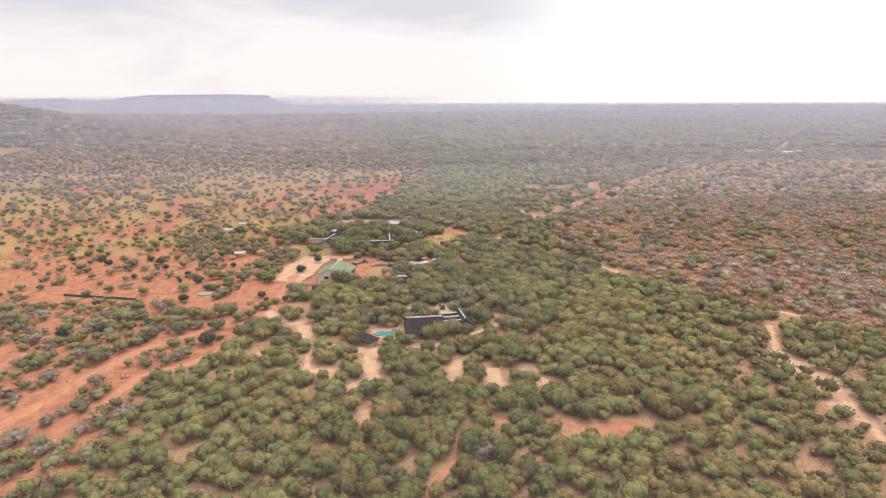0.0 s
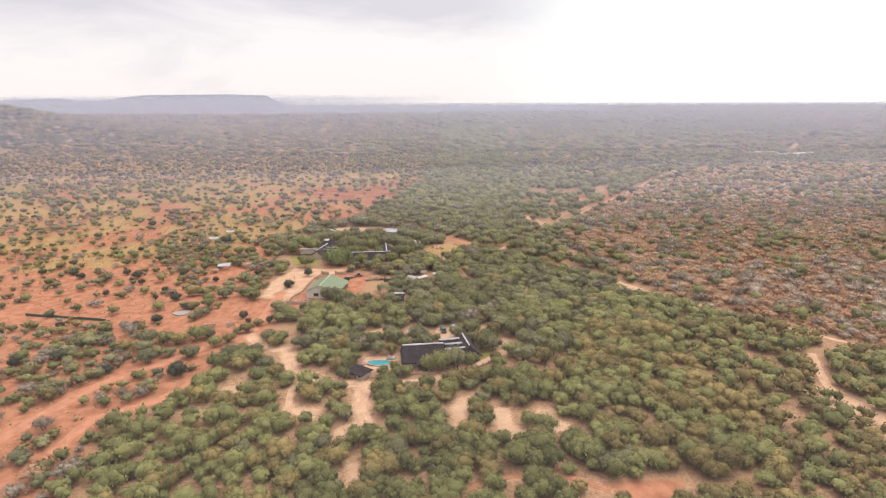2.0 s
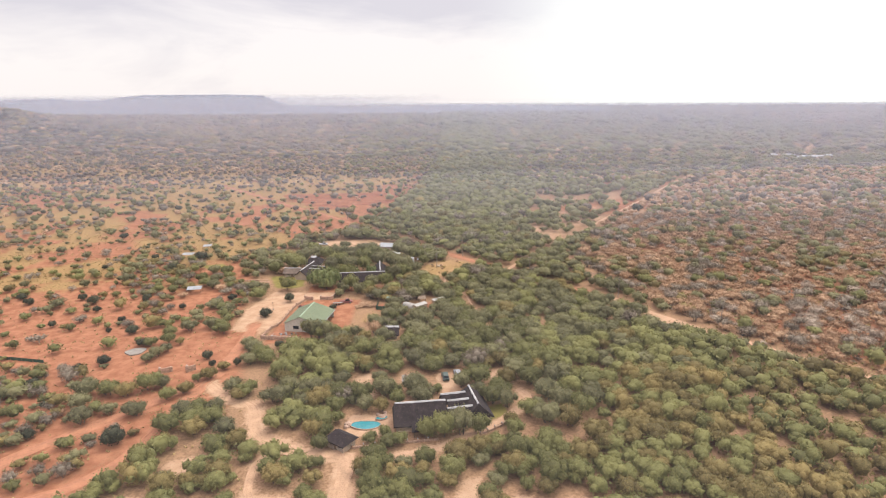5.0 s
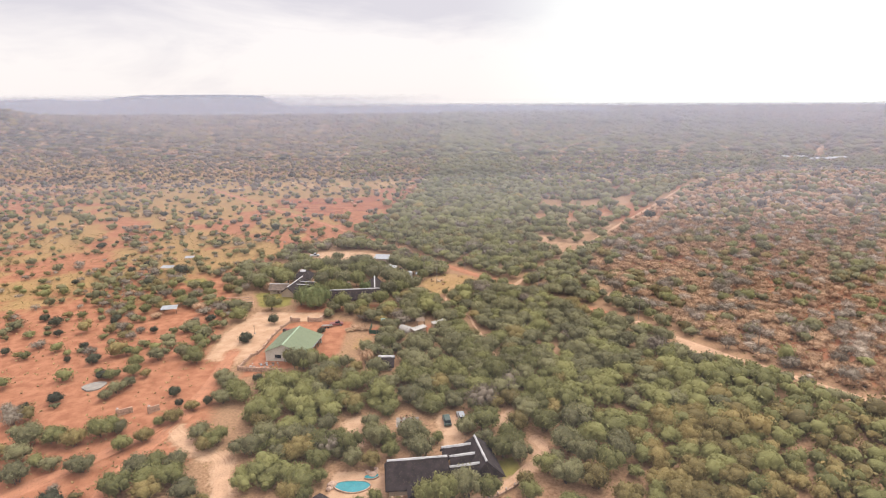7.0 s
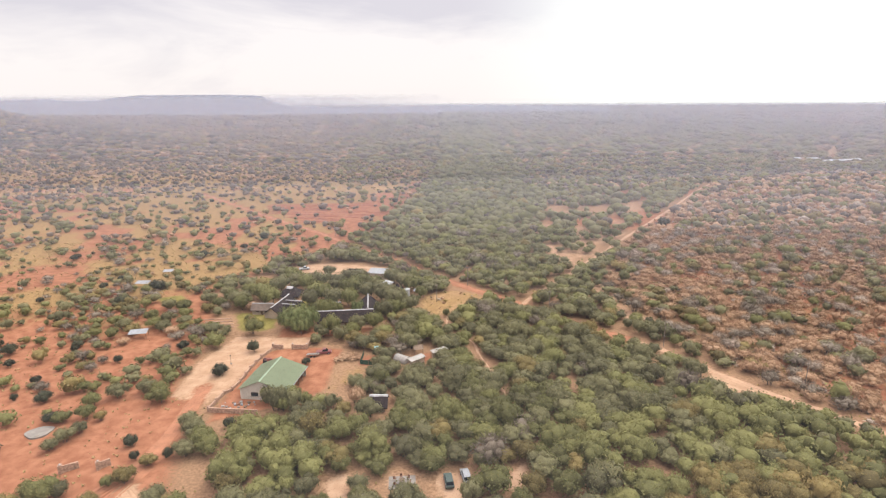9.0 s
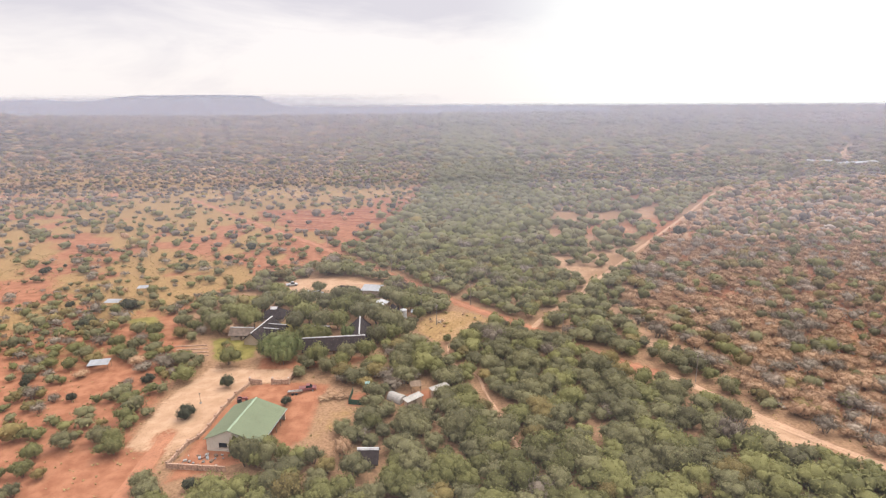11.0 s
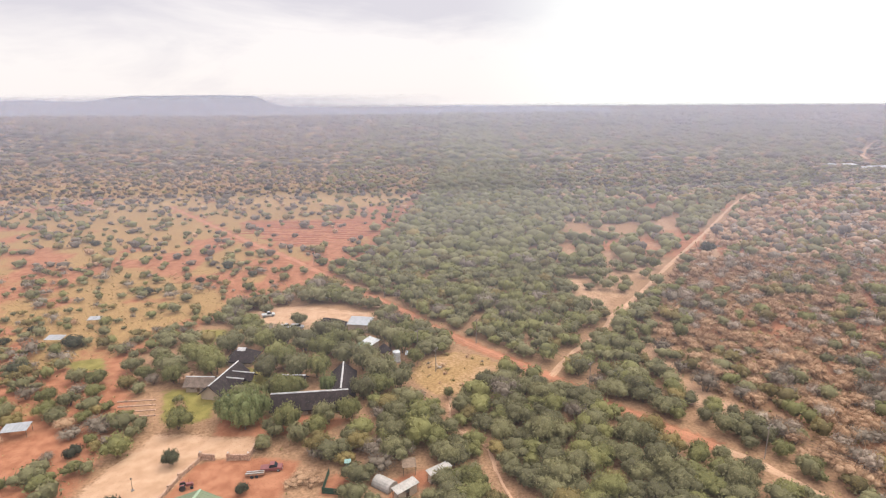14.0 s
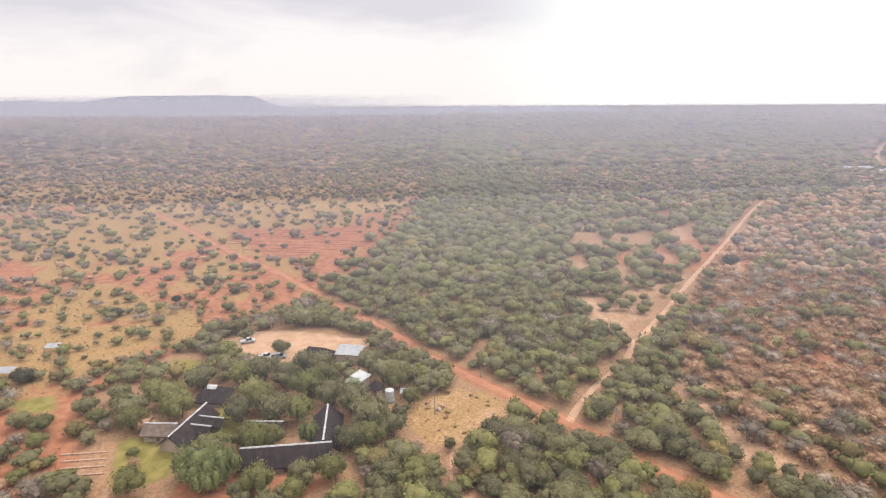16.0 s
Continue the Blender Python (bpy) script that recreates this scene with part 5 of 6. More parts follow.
# placed trees, which the scatter keeps clear of
PLACED = [
    ("dark", -108.3, 243.6, 2.6, 3.2), ("dark", -105.4, 220.6, 2.3, 2.9), ("dark", -111.0, 216.6, 1.6, 2.2), ("dark", -138.0, 216.2, 1.9, 2.6), ("dark", -166.0, 275.0, 2.4, 2.8),
    ("dark", -133.0, 265.0, 1.7, 2.6), ("dark", -141.0, 251.0, 1.5, 2.6), ("dark", -147.0, 279.0, 2.0, 2.8), ("dark", -117.3, 244.8, 1.2, 2.2), ("dark", -119.5, 275.2, 1.6, 2.4),
    ("dark", -101.0, 266.8, 1.6, 2.4), ("dark", -145.6, 338.0, 2.0, 3.0), ("dark", -74.2, 222.6, 1.9, 3.0), ("dark", -63.2, 217.9, 1.4, 2.8), ("dark", -66.2, 257.4, 2.9, 3.4),
    ("dark", -61.2, 272.6, 2.3, 3.8), ("dark", -42.2, 262.8, 1.5, 2.5), ("dark", -79.0, 178.0, 3.4, 4.5), ("green", 0.2, 299.4, 1.6, 3.0), ("dark", 129.5, 434.5, 4.6, 5.4),
    ("dark", -186.0, 383.0, 2.4, 3.2), ("dark", -53.5, 230.0, 1.7, 2.6), ("fever", -51.8, 289.0, 5.8, 10.0), ("fever", -47.7, 290.6, 4.7, 8.9), ("fever", -55.0, 291.2, 4.0, 7.9), ("fever", -32.2, 303.0, 2.9, 5.8),
    ("green", -1.0, 178.8, 3.7, 6.2), ("grey", 3.6, 179.6, 3.8, 6.6), ("green", 7.6, 179.4, 3.0, 5.4), ("grey", -44.3, 237.6, 3.5, 7.0), ("grey", -40.2, 237.4, 2.9, 6.0),
    ("green", -37.2, 239.6, 2.2, 3.8), ("green", -29.4, 174.4, 2.6, 3.6), ("green", -14.8, 178.6, 1.8, 3.4), ("grey", -51.5, 351.5, 3.2, 4.6), ("green", -65.5, 286.5, 4.0, 5.6),
    ("grey", -43.0, 313.0, 4.9, 7.6), ("green", -36.5, 312.0, 4.5, 7.1), ("grey", -52.0, 313.0, 4.3, 6.8), ("green", -33.5, 329.0, 4.9, 7.8), ("grey", -41.0, 339.0, 4.5, 6.8),
    ("grey", -52.5, 335.0, 5.2, 7.3), ("green", -57.5, 332.0, 4.7, 6.8), ("grey", -68.5, 330.5, 4.9, 6.8), ("green", -73.0, 321.0, 5.2, 7.1), ("grey", -79.0, 314.5, 4.9, 6.6),
    ("green", -67.5, 315.0, 4.7, 7.1), ("brown", -73.0, 309.5, 3.0, 4.0), ("green", -76.5, 310.0, 4.0, 6.1), ("grey", -22.0, 337.5, 4.7, 7.3), ("grey", -17.0, 332.0, 4.7, 7.1),
    ("green", -13.5, 327.5, 3.8, 6.3), ("grey", -22.5, 300.0, 4.3, 6.6), ("green", -18.0, 301.5, 4.3, 6.3), ("grey", -13.5, 305.0, 4.0, 6.1), ("fever", -49.2, 286.5, 3.6, 6.3),
    ("grey", -30.0, 288.5, 3.6, 5.6), ("green", -24.5, 289.5, 3.8, 5.9), ("green", -9.2, 318.6, 2.7, 5.4), ("brown", -24.0, 240.0, 2.6, 4.6), ("grey", -20.0, 233.0, 3.6, 5.2),
    ("brown", -31.0, 266.6, 2.7, 1.3), ("brown", -28.4, 265.6, 2.4, 1.2), ("brown", -33.0, 264.9, 1.8, 1.0), ("brown", -29.8, 268.4, 2.0, 1.1),
    ("brown", -68.0, 293.5, 1.6, 3.6), ("green", -71.5, 299.5, 1.7, 1.9), ("grey", -18.5, 308.5, 6.0, 8.8), ("grey", -23.5, 316.0, 4.7, 8.1), ("grey", -36.5, 336.0, 4.9, 7.8),
    ("grey", -45.0, 330.0, 5.2, 7.3), ("green", -38.0, 324.0, 5.2, 7.6), ("green", -48.0, 318.0, 4.9, 7.3), ("grey", -30.0, 320.0, 4.5, 7.3), ("green", -46.5, 301.5, 3.8, 6.1),
    ("green", -40.5, 301.5, 3.4, 5.6), ("dark", -99.5, 233.8, 2.4, 2.6), ("green", -97.3, 233.6, 2.8, 2.8), ("dark", -70.5, 217.3, 1.3, 2.4), ("grey", -66.5, 363.5, 2.8, 3.6),
    ("green", -83.2, 204.1, 3.9, 4.8), ("grey", -80.5, 205.5, 2.6, 3.4), ("green", -75.5, 198.4, 2.7, 3.5), ("yellow", -72.2, 201.5, 2.6, 3.4), ("grey", -80.2, 190.4, 3.3, 4.1),
    ("grey", -87.5, 191.5, 2.5, 3.2), ("grey", -99.6, 201.6, 4.2, 5.1), ("grey", -92.1, 187.0, 3.6, 4.5), ("green", -93.2, 201.4, 3.6, 4.5), ("yellow", -88.0, 200.5, 3.2, 4.0),
    ("grey", -97.0, 195.0, 3.4, 4.2), ("green", -68.4, 183.2, 3.8, 4.7), ("grey", -67.2, 188.8, 3.6, 4.5), ("green", -64.1, 191.2, 3.2, 4.0), ("green", -58.6, 186.1, 3.6, 4.5),
    ("grey", -53.5, 181.3, 3.4, 4.2), ("yellow", -61.5, 181.5, 3.3, 4.1), ("grey", -59.8, 191.1, 3.0, 3.8), ("green", -63.0, 185.5, 3.6, 4.5), ("grey", -59.0, 202.3, 3.1, 3.9),
    ("green", -54.4, 199.8, 3.3, 4.1), ("yellow", -55.9, 197.8, 2.6, 3.4), ("yellow", -68.6, 209.4, 2.9, 3.7), ("green", -71.4, 208.4, 1.8, 2.5), ("grey", -92.3, 221.6, 2.2, 2.9),
    ("grey", -91.1, 225.1, 2.7, 3.5), ("grey", -89.7, 228.8, 2.2, 2.9), ("green", -92.0, 235.3, 2.8, 3.6), ("yellow", -87.6, 234.3, 1.8, 2.5), ("green", -94.2, 241.7, 2.6, 3.4),
    ("green", -76.8, 242.4, 3.4, 4.2), ("grey", -89.1, 245.4, 3.4, 4.2), ("grey", -82.5, 247.5, 3.4, 4.2), ("green", -78.5, 246.5, 3.0, 3.8), ("yellow", -66.5, 215.2, 2.0, 2.7),
    ("grey", -63.5, 230.4, 3.0, 3.8), ("grey", -60.5, 226.0, 3.6, 4.5), ("green", -57.5, 222.5, 3.6, 4.5), ("green", -54.5, 219.0, 3.6, 4.5), ("grey", -60.0, 218.5, 3.0, 3.8),
    ("grey", -41.5, 283.0, 3.2, 4.8), ("green", -39.2, 285.2, 4.0, 6.6), ("grey", -34.8, 280.5, 3.4, 5.1), ("green", -31.5, 283.4, 3.2, 4.8), ("fever", -48.7, 288.6, 4.3, 6.0),
    ("green", -43.2, 300.2, 4.0, 7.3),
    ("green", -13.0, 193.5, 2.4, 3.9), ("grey", -5.8, 193.6, 3.6, 5.4), ("green", -2.5, 198.6, 1.7, 3.0), ("grey", -20.9, 190.9, 2.8, 4.4), ("yellow", -16.7, 190.2, 2.4, 3.9),
    ("green", 11.6, 193.0, 3.6, 5.4), ("grey", 15.9, 191.3, 3.1, 4.9), ("green", 8.4, 204.3, 4.8, 5.4), ("grey", 4.4, 202.2, 2.9, 4.6), ("yellow", 17.1, 203.4, 3.0, 4.7),
    ("green", 23.2, 203.3, 4.0, 5.4), ("grey", 26.9, 195.2, 4.4, 5.4), ("green", 20.7, 186.9, 3.1, 4.8), ("grey", 24.9, 183.9, 3.9, 5.4), ("yellow", 30.0, 182.1, 3.5, 5.3),
    ("green", -4.6, 178.2, 2.8, 5.2), ("yellow", 15.8, 182.4, 2.3, 3.7),
    ("green", 16.1, 179.0, 2.6, 4.1), ("grey", 29.6, 191.2, 3.7, 5.4), ("green", 34.0, 187.4, 3.6, 5.4), ("green", -47.0, 241.9, 2.7, 4.6), ("green", -42.3, 237.2, 3.2, 4.6),
    ("green", -40.7, 241.6, 2.6, 4.6),
    ("grey", -98.0, 291.0, 3.4, 4.0), ("green", -103.0, 294.0, 3.2, 3.8), ("yellow", -108.0, 289.0, 3.0, 3.4), ("grey", -113.0, 293.0, 3.4, 4.0), ("green", -118.0, 297.0, 3.2, 3.8),
    ("brown", -94.0, 287.5, 2.6, 3.0), ("green", -91.5, 291.0, 2.4, 2.8), ("grey", -100.0, 299.0, 3.2, 4.0), ("green", -107.0, 301.0, 3.4, 4.0), ("ash", -114.0, 303.0, 3.0, 3.4),
    ("green", -96.0, 304.0, 2.8, 3.4), ("yellow", -89.5, 308.0, 3.0, 3.6), ("green", -99.0, 310.0, 3.4, 4.2), ("grey", -106.0, 312.0, 3.4, 4.2), ("green", -86.5, 313.0, 3.2, 4.2),
    ("grey", -93.0, 318.0, 3.4, 4.4), ("green", -120.0, 287.0, 2.8, 3.2), ("green", -84.0, 319.0, 3.6, 4.8), ("grey", -88.0, 325.0, 3.6, 4.6), ("green", -79.0, 326.0, 3.8, 5.2),
]
for kind, x, y, rad, h in PLACED:
    CLEAR.append((x, y, rad * 0.55))


# ---- trees and bushes ----
def crown_shape(seed, lobes, leaves, leaf, flat=1.0, seg=10, rings=5, openness=0.0, twiggy=0.0, low=0.5):
    """A crown one metre in radius, its top one metre up: low overlapping domes with a lumpy surface, covered in small sprays of
    leaves or, by the share twiggy, of thin bare twigs. Gives verts, tris, tint."""
    r = np.random.RandomState(seed)
    blobs = [(0.08 * r.normal(), 0.08 * r.normal(), 0.74, 1.0)]
    for k in range(1, lobes):
        a = 6.283 * (k + 0.8 * r.rand()) / max(1, lobes - 1)
        d = 0.46 + 0.18 * r.rand()
        small = 0.75 if lobes > 6 else 1.0
        blobs.append((d * math.cos(a), d * math.sin(a), small * (0.36 + 0.18 * r.rand()), 0.78 + 0.22 * r.rand()))
    if lobes == 1:
        blobs = [(0.0, 0.0, 0.95, 1.0)]
    waves = [(r.normal(0, 4.0, 3), 6.283 * r.rand(), 0.060) for _ in range(4)] + [(r.normal(0, 10.0, 3), 6.283 * r.rand(), 0.034) for _ in range(4)]

    def lumps(p):
        return sum(a * np.sin(p @ k + f) for k, f, a in waves)

    def shell(blob, n, grow):
        bx, by, size, top = blob
        high = (top - low) * flat
        p = n * np.array([size, size, high])
        # the skirt of bare twigs draws in towards the stems
        under = n[:, 2] < 0
        p[:, 2] = np.where(under, n[:, 2] * (1.05 if blob is blobs[0] else 0.45) * low, p[:, 2])
        p[:, :2] *= np.where(under, 1 + 0.35 * n[:, 2], 1)[:, None]
        return p * (1 + 0.9 * lumps(p) + grow)[:, None] + np.array([bx, by, low])

    verts, tris, tint, base = [], [], [], 0
    for blob in blobs:
        th = np.linspace(0, 2.25, rings + 1)[1:]
        n = [(0, 0, 1)]
        for m, t in enumerate(th):
            f = 6.283 * (np.arange(seg) + 0.5 * (m % 2)) / seg
            n += list(zip(np.sin(t) * np.cos(f), np.sin(t) * np.sin(f), np.full(seg, np.cos(t))))
        n = np.array(n)
        p = shell(blob, n, r.normal(0, 0.05, len(n)) - openness)
        verts.append(p)
        # inner shell tinted darker: bare twigs and painted crown shade in one
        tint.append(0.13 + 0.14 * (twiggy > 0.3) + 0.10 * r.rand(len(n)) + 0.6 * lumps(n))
        q = np.arange(seg)
        t = [np.stack([np.zeros(seg, int), 1 + q, 1 + (q + 1) % seg], 1)]
        for m in range(rings - 1):
            a0 = 1 + m * seg
            a, b = a0 + q, a0 + (q + 1) % seg
            t += [np.stack([a, a + seg, b], 1), np.stack([b, a + seg, b + seg], 1)]
        tris.append(np.concatenate(t) + base)
        base += len(n)
    if leaves:
        w = np.array([b[2] ** 2 for b in blobs])
        which = r.choice(len(blobs), leaves, p=w / w.sum())
        z = -0.55 + 1.55 * r.rand(leaves)
        a = 6.283 * r.rand(leaves)
        q = np.sqrt(np.maximum(0, 1 - z * z))
        n = np.stack([q * np.cos(a), q * np.sin(a), z], 1)
        c = np.zeros((leaves, 3))
        for k, blob in enumerate(blobs):
            c[which == k] = shell(blob, n[which == k], -0.16 + 0.30 * r.rand((which == k).sum()))
        m = n + r.normal(0, 0.55, (leaves, 3)) + np.array([0, 0, 0.25])
        m /= np.linalg.norm(m, axis=1)[:, None]
        u = np.cross(m, r.normal(0, 1, (leaves, 3)))
        u /= np.linalg.norm(u, axis=1)[:, None]
        v = np.cross(m, u)
        size = (leaf * (0.6 + 0.8 * r.rand(leaves)))[:, None]
        tri = np.stack([c + 1.15 * u * size, c - (0.6 * u - 0.95 * v) * size, c - (0.6 * u + 0.95 * v) * size], 1)
        twig = r.rand(leaves) < twiggy
        tip = c + (n + r.normal(0, 0.45, (leaves, 3))) * size * 2.4
        bare = np.stack([tip, c - n * size + 0.36 * u * size, c - n * size - 0.36 * u * size], 1)
        tri[twig] = bare[twig]
        verts.append(tri.reshape(-1, 3))
        tris.append(np.arange(3 * leaves).reshape(-1, 3) + base)
        # sprays tinted lighter than the shell, more so towards the crown top
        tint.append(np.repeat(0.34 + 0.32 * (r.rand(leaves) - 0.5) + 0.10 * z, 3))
    return np.concatenate(verts), np.concatenate(tris).astype(np.int32), np.concatenate(tint)


def trunk_shape(seed, stems, height, spread, rad):
    """Tapered stems that lean outwards, each forking once."""
    r = np.random.RandomState(seed)
    verts, tris = [], []

    def limb(p, q, r0, r1):
        p, q = Vector(p), Vector(q)
        w = (q - p).normalized()
        a = w.orthogonal().normalized()
        b = w.cross(a)
        k = len(verts)
        for c, rr in ((p, r0), (q, r1)):
            for s in range(5):
                t = 6.283 * s / 5
                verts.append(tuple(c + (a * math.cos(t) + b * math.sin(t)) * rr))
        for s in range(5):
            u = (s + 1) % 5
            tris.extend([(k + s, k + u, k + 5 + u), (k + s, k + 5 + u, k + 5 + s)])

    for i in range(stems):
        a = 6.283 * (i + r.rand()) / stems
        lean = spread * (0.25 + 0.2 * r.rand())
        mid = (lean * math.cos(a), lean * math.sin(a), height * 0.5)
        limb((0.06 * math.cos(a), 0.06 * math.sin(a), -0.25), mid, rad, rad * 0.65)
        for f in (-0.6, 0.6):
            e = (mid[0] + spread * 0.45 * math.cos(a + f), mid[1] + spread * 0.45 * math.sin(a + f), height * (0.85 + 0.2 * r.rand()))
            limb(mid, e, rad * 0.6, rad * 0.25)
    return np.array(verts), np.array(tris, np.int32)


KINDS = ("green", "grey", "brown", "yellow", "dark", "fever", "pale", "ash")
BARE = {"brown": 0.6, "pale": 0.8, "ash": 0.75, "fever": 0.45}
NEAR, FULL, MIDDLE, FAR = {}, {}, {}, {}
for i, kind in enumerate(KINDS):
    bare = BARE.get(kind, 0.12)
    gap = 0.20 + 0.36 * max(0.0, bare - 0.12)
    more = 1.5 if bare > 0.5 else 1.0
    low = 0.66 if kind == "pale" else 0.5 if kind == "dark" else 0.42 if kind == "fever" else 0.56
    NEAR[kind] = [crown_shape(100 * i + s, (8 if kind == "fever" else 5) + s % 3, 720, 0.048, seg=7, rings=4, openness=gap, twiggy=bare, low=low) for s in range(5)]
    FULL[kind] = [crown_shape(100 * i + 20 + s, 3 + s % 3, int(240 * more), 0.068, seg=7, rings=4, openness=gap, twiggy=bare, low=low) for s in range(5)]
    MIDDLE[kind] = [crown_shape(100 * i + 50 + s, 2 + s % 3, int(74 * more), 0.098, seg=6, rings=3, openness=gap, twiggy=0.6 * bare, low=low) for s in range(5)]
    FAR[kind] = [crown_shape(100 * i + 80 + s, 1, 0, 0.2, seg=5, rings=2, low=0.4) for s in range(3)]


def scatter():
    """Every bush of the plan: x, y, radius, height, kind, by zone, clear of roads, yards and roofs."""
    r = np.random.RandomState(11)
    out = []
    bands = [((-220, 220), (-110, 84), 5.2, 1.2), ((-330, 330), (84, 200), 3.8, 1.0), ((-330, 330), (200, 420), 4.5, 1.0), ((-560, 560), (420, 800), 5.6, 1.2), ((-1100, 1150), (800, 1500), 8.5, 1.9), ((-1900, 1900), (1500, 2600), 17.0, 3.2)]
    for (x0, x1), (y0, y1), step, grow in bands:
        gx, gy = np.meshgrid(np.arange(x0, x1, step), np.arange(y0, y1, step * 0.87), indexing="ij")
        gx = gx + (np.arange(gx.shape[1]) % 2) * step * 0.5
        x, y = (gx + r.uniform(-0.42, 0.42, gx.shape) * step).ravel(), (gy + r.uniform(-0.42, 0.42, gy.shape) * step).ravel()
        keep = (np.abs(x) < 0.80 * y + 40) | (y < 84)
        x, y = x[keep], y[keep]
        west, east = lerp_table(y, WEST_EDGE) - x, x - lerp_table(y, EAST_EDGE)
        n1, n2, n3 = value_noise(x, y, 11, 31), value_noise(x, y, 34, 32), value_noise(x, y, 80, 33)
        p = np.where(y < 190, 0.90, 0.97)
        # west: open red earth and grass
        w = np.clip(west / 8, 0, 1)
        pw = np.where(y < 175, 0.62, np.where(y < 218, 0.66, np.where(y < 300, 0.28, np.where(y < 380, 0.30, 0.34))))
        pw = pw * np.where((y > 218) & (y < 268) & (x > -132), 0.35, 1)
        pw = np.where((y > 245) & (y < 350) & (west < np.where(y > 288, 72, 45)), 0.66, pw)
        pw = pw * np.clip(-0.15 + 1.3 * n1 + 1.0 * n2, 0.12, 1.7)
        pw = np.where(y > 620, np.clip(0.18 + 0.75 * n3, 0, 1), pw)
        pw = np.where((y > 455) & (west > 190 - 0.1 * y), np.maximum(pw, 0.20 + 0.45 * n2), pw)
        pw = np.where((y > 600) & (ground_z(x, y) > 10), 1.0, pw)
        p = p * (1 - w) + w * pw
        # north: open patches
        p = np.where((y > 700) & (ground_z(x, y) < 10), 0.52 + 0.55 * n2, p)
        e = np.clip(east / 8, 0, 1)
        p = p * (1 - e) + e * np.clip(0.84 + 0.3 * n1, 0, 1)
        mo = inside(OPEN_EAST, x, y)
        p = np.where(mo, 0.08 + 0.58 * n1, p)
        for poly, least in zip(SOFT_SAND, (0.06, 0.06, 0.35)):
            p = np.where(inside(poly, x, y), least + 0.30 * n1, p)
        p = np.where((x > 82) & (x < 128) & (y < 190) & (east < 0), 0.7, p)
        rad = step * (0.44 + 0.40 * r.rand(len(x)) ** 1.2) * np.where((y > 130) & (west < -8) & (east < -4), 1.20, 1.06) * (1.35 if grow > 1.5 else 1.0)
        u = r.rand(len(x))
        ok = r.rand(len(x)) < p
        for key, (line, width) in ROADS.items():
            ok &= line_dist(line, x, y) > width * 0.5 + (0.8 if key in ("gate_track", "lodge_track") else 0.6 if key == "main" else np.where(y < 395, 0.35, 0.8) if key == "side" else 0.8 if key == "main_east" else 0.55 if key == "east_road" else 0.25 if key in ("near_path", "mid_path") else 0.62) * rad
        for poly in SAND + REDBARE[:1] + REDBARE[2:] + LAWN + DRYGRASS[:1] + DRYGRASS[3:] + [GARDEN, GATE_YARD]:
            ok &= near_only(poly, x, y) > 0.42 * rad
        ok &= ~(inside(REDBARE[1], x, y) & (u < 0.6))
        for cx, cy, a, hx, hy in FOOTPRINTS:
            c, s = math.cos(a), math.sin(a)
            lx, ly = (x - cx) * c + (y - cy) * s, -(x - cx) * s + (y - cy) * c
            ok &= ~((np.abs(lx) < hx + 0.5 * rad) & (np.abs(ly) < hy + 0.6 * rad))
        for cx, cy, cr in CLEAR:
            ok &= np.hypot(x - cx, y - cy) > cr + rad
        x, y, rad, u, west, east, n2, n3, mo = (v[ok] for v in (x, y, rad, u, west, east, n2, n3, mo))
        k = np.where(u < 0.50 + 0.6 * (n2 - 0.5), 0, 1)
        k = np.where((u > 0.93), 3, k)
        k = np.where((y > 230) & (u > 0.30) & (u < 0.9), 1, k)
        k = np.where((x > 40) & (y < 210) & (u > 0.45), 3, k)
        k = np.where((y < 190) & (west < 0) & (k == 1) & (u < 0.75), 0, k)
        k = np.where((y < 190) & (u > 0.80), 3, k)
        k = np.where((y > 700) & (ground_z(x, y) > 12), np.where(u < 0.85, 4, 1), k)
        k = np.where((west > 0) & (u > 0.35), 1, k)
        k = np.where((west > 0) & (u > np.where(y > 450, 0.74, 0.86)), 2, k)
        k = np.where((west > 0) & (u > 0.30) & (u < 0.44), 3, k)
        k = np.where((west > 0) & (u < 0.035), 4, k)
        k = np.where((east > 0), np.where(u > 0.40 - 0.40 * n2, 2, np.where(u > 0.16, 3, np.where(u > 0.06, 1, 0))), k)
        k = np.where((east > 0) & (y > 480) & (u < 0.2), 1, k)
        v = r.rand(len(x))
        k = np.where((east > 0) & (k == 2) & (v < 0.04 + 0.26 * n3), 6, k)
        k = np.where((east > 0) & (k == 2) & (v > 0.88), 7, k)
        k = np.where((west > 0) & (k == 2), np.where(v < 0.75, 7, 2), k)
        k = np.where((west > 0) & (k == 1) & (v > 0.72), 7, k)
        k = np.where((west < 0) & (east < 0) & (k == 1) & (v > 0.93), 7, k)
        dry = (y > 560) & (ground_z(x, y) < 60) & (np.abs(x + 0.02 * y) > 60 + 0.05 * y) & (v < np.where(x < -0.15 * y, 0.85, 0.55)) & (k < 2)
        k = np.where(dry, np.where(v < 0.36, 2, 7), k)
        rad = np.where((k == 2) | (k == 6), rad * 0.84, rad)
        rad = np.where(west > 0, rad * np.where((y < 218) | ((y < 350) & (west < 45)), 0.78, 0.66) * (1 + 0.75 * (r.rand(len(rad)) - 0.36)), rad)
        h = rad * np.where(k == 2, 1.0, np.where(west > 0, 1.0, 1.14)) * (0.75 + 0.50 * r.rand(len(rad))) + 0.4
        h = h / grow ** 0.5
        out.append(np.stack([x, y, rad, h, k, np.full(len(x), grow)], 1))
    return np.concatenate(out)


bushes = scatter()


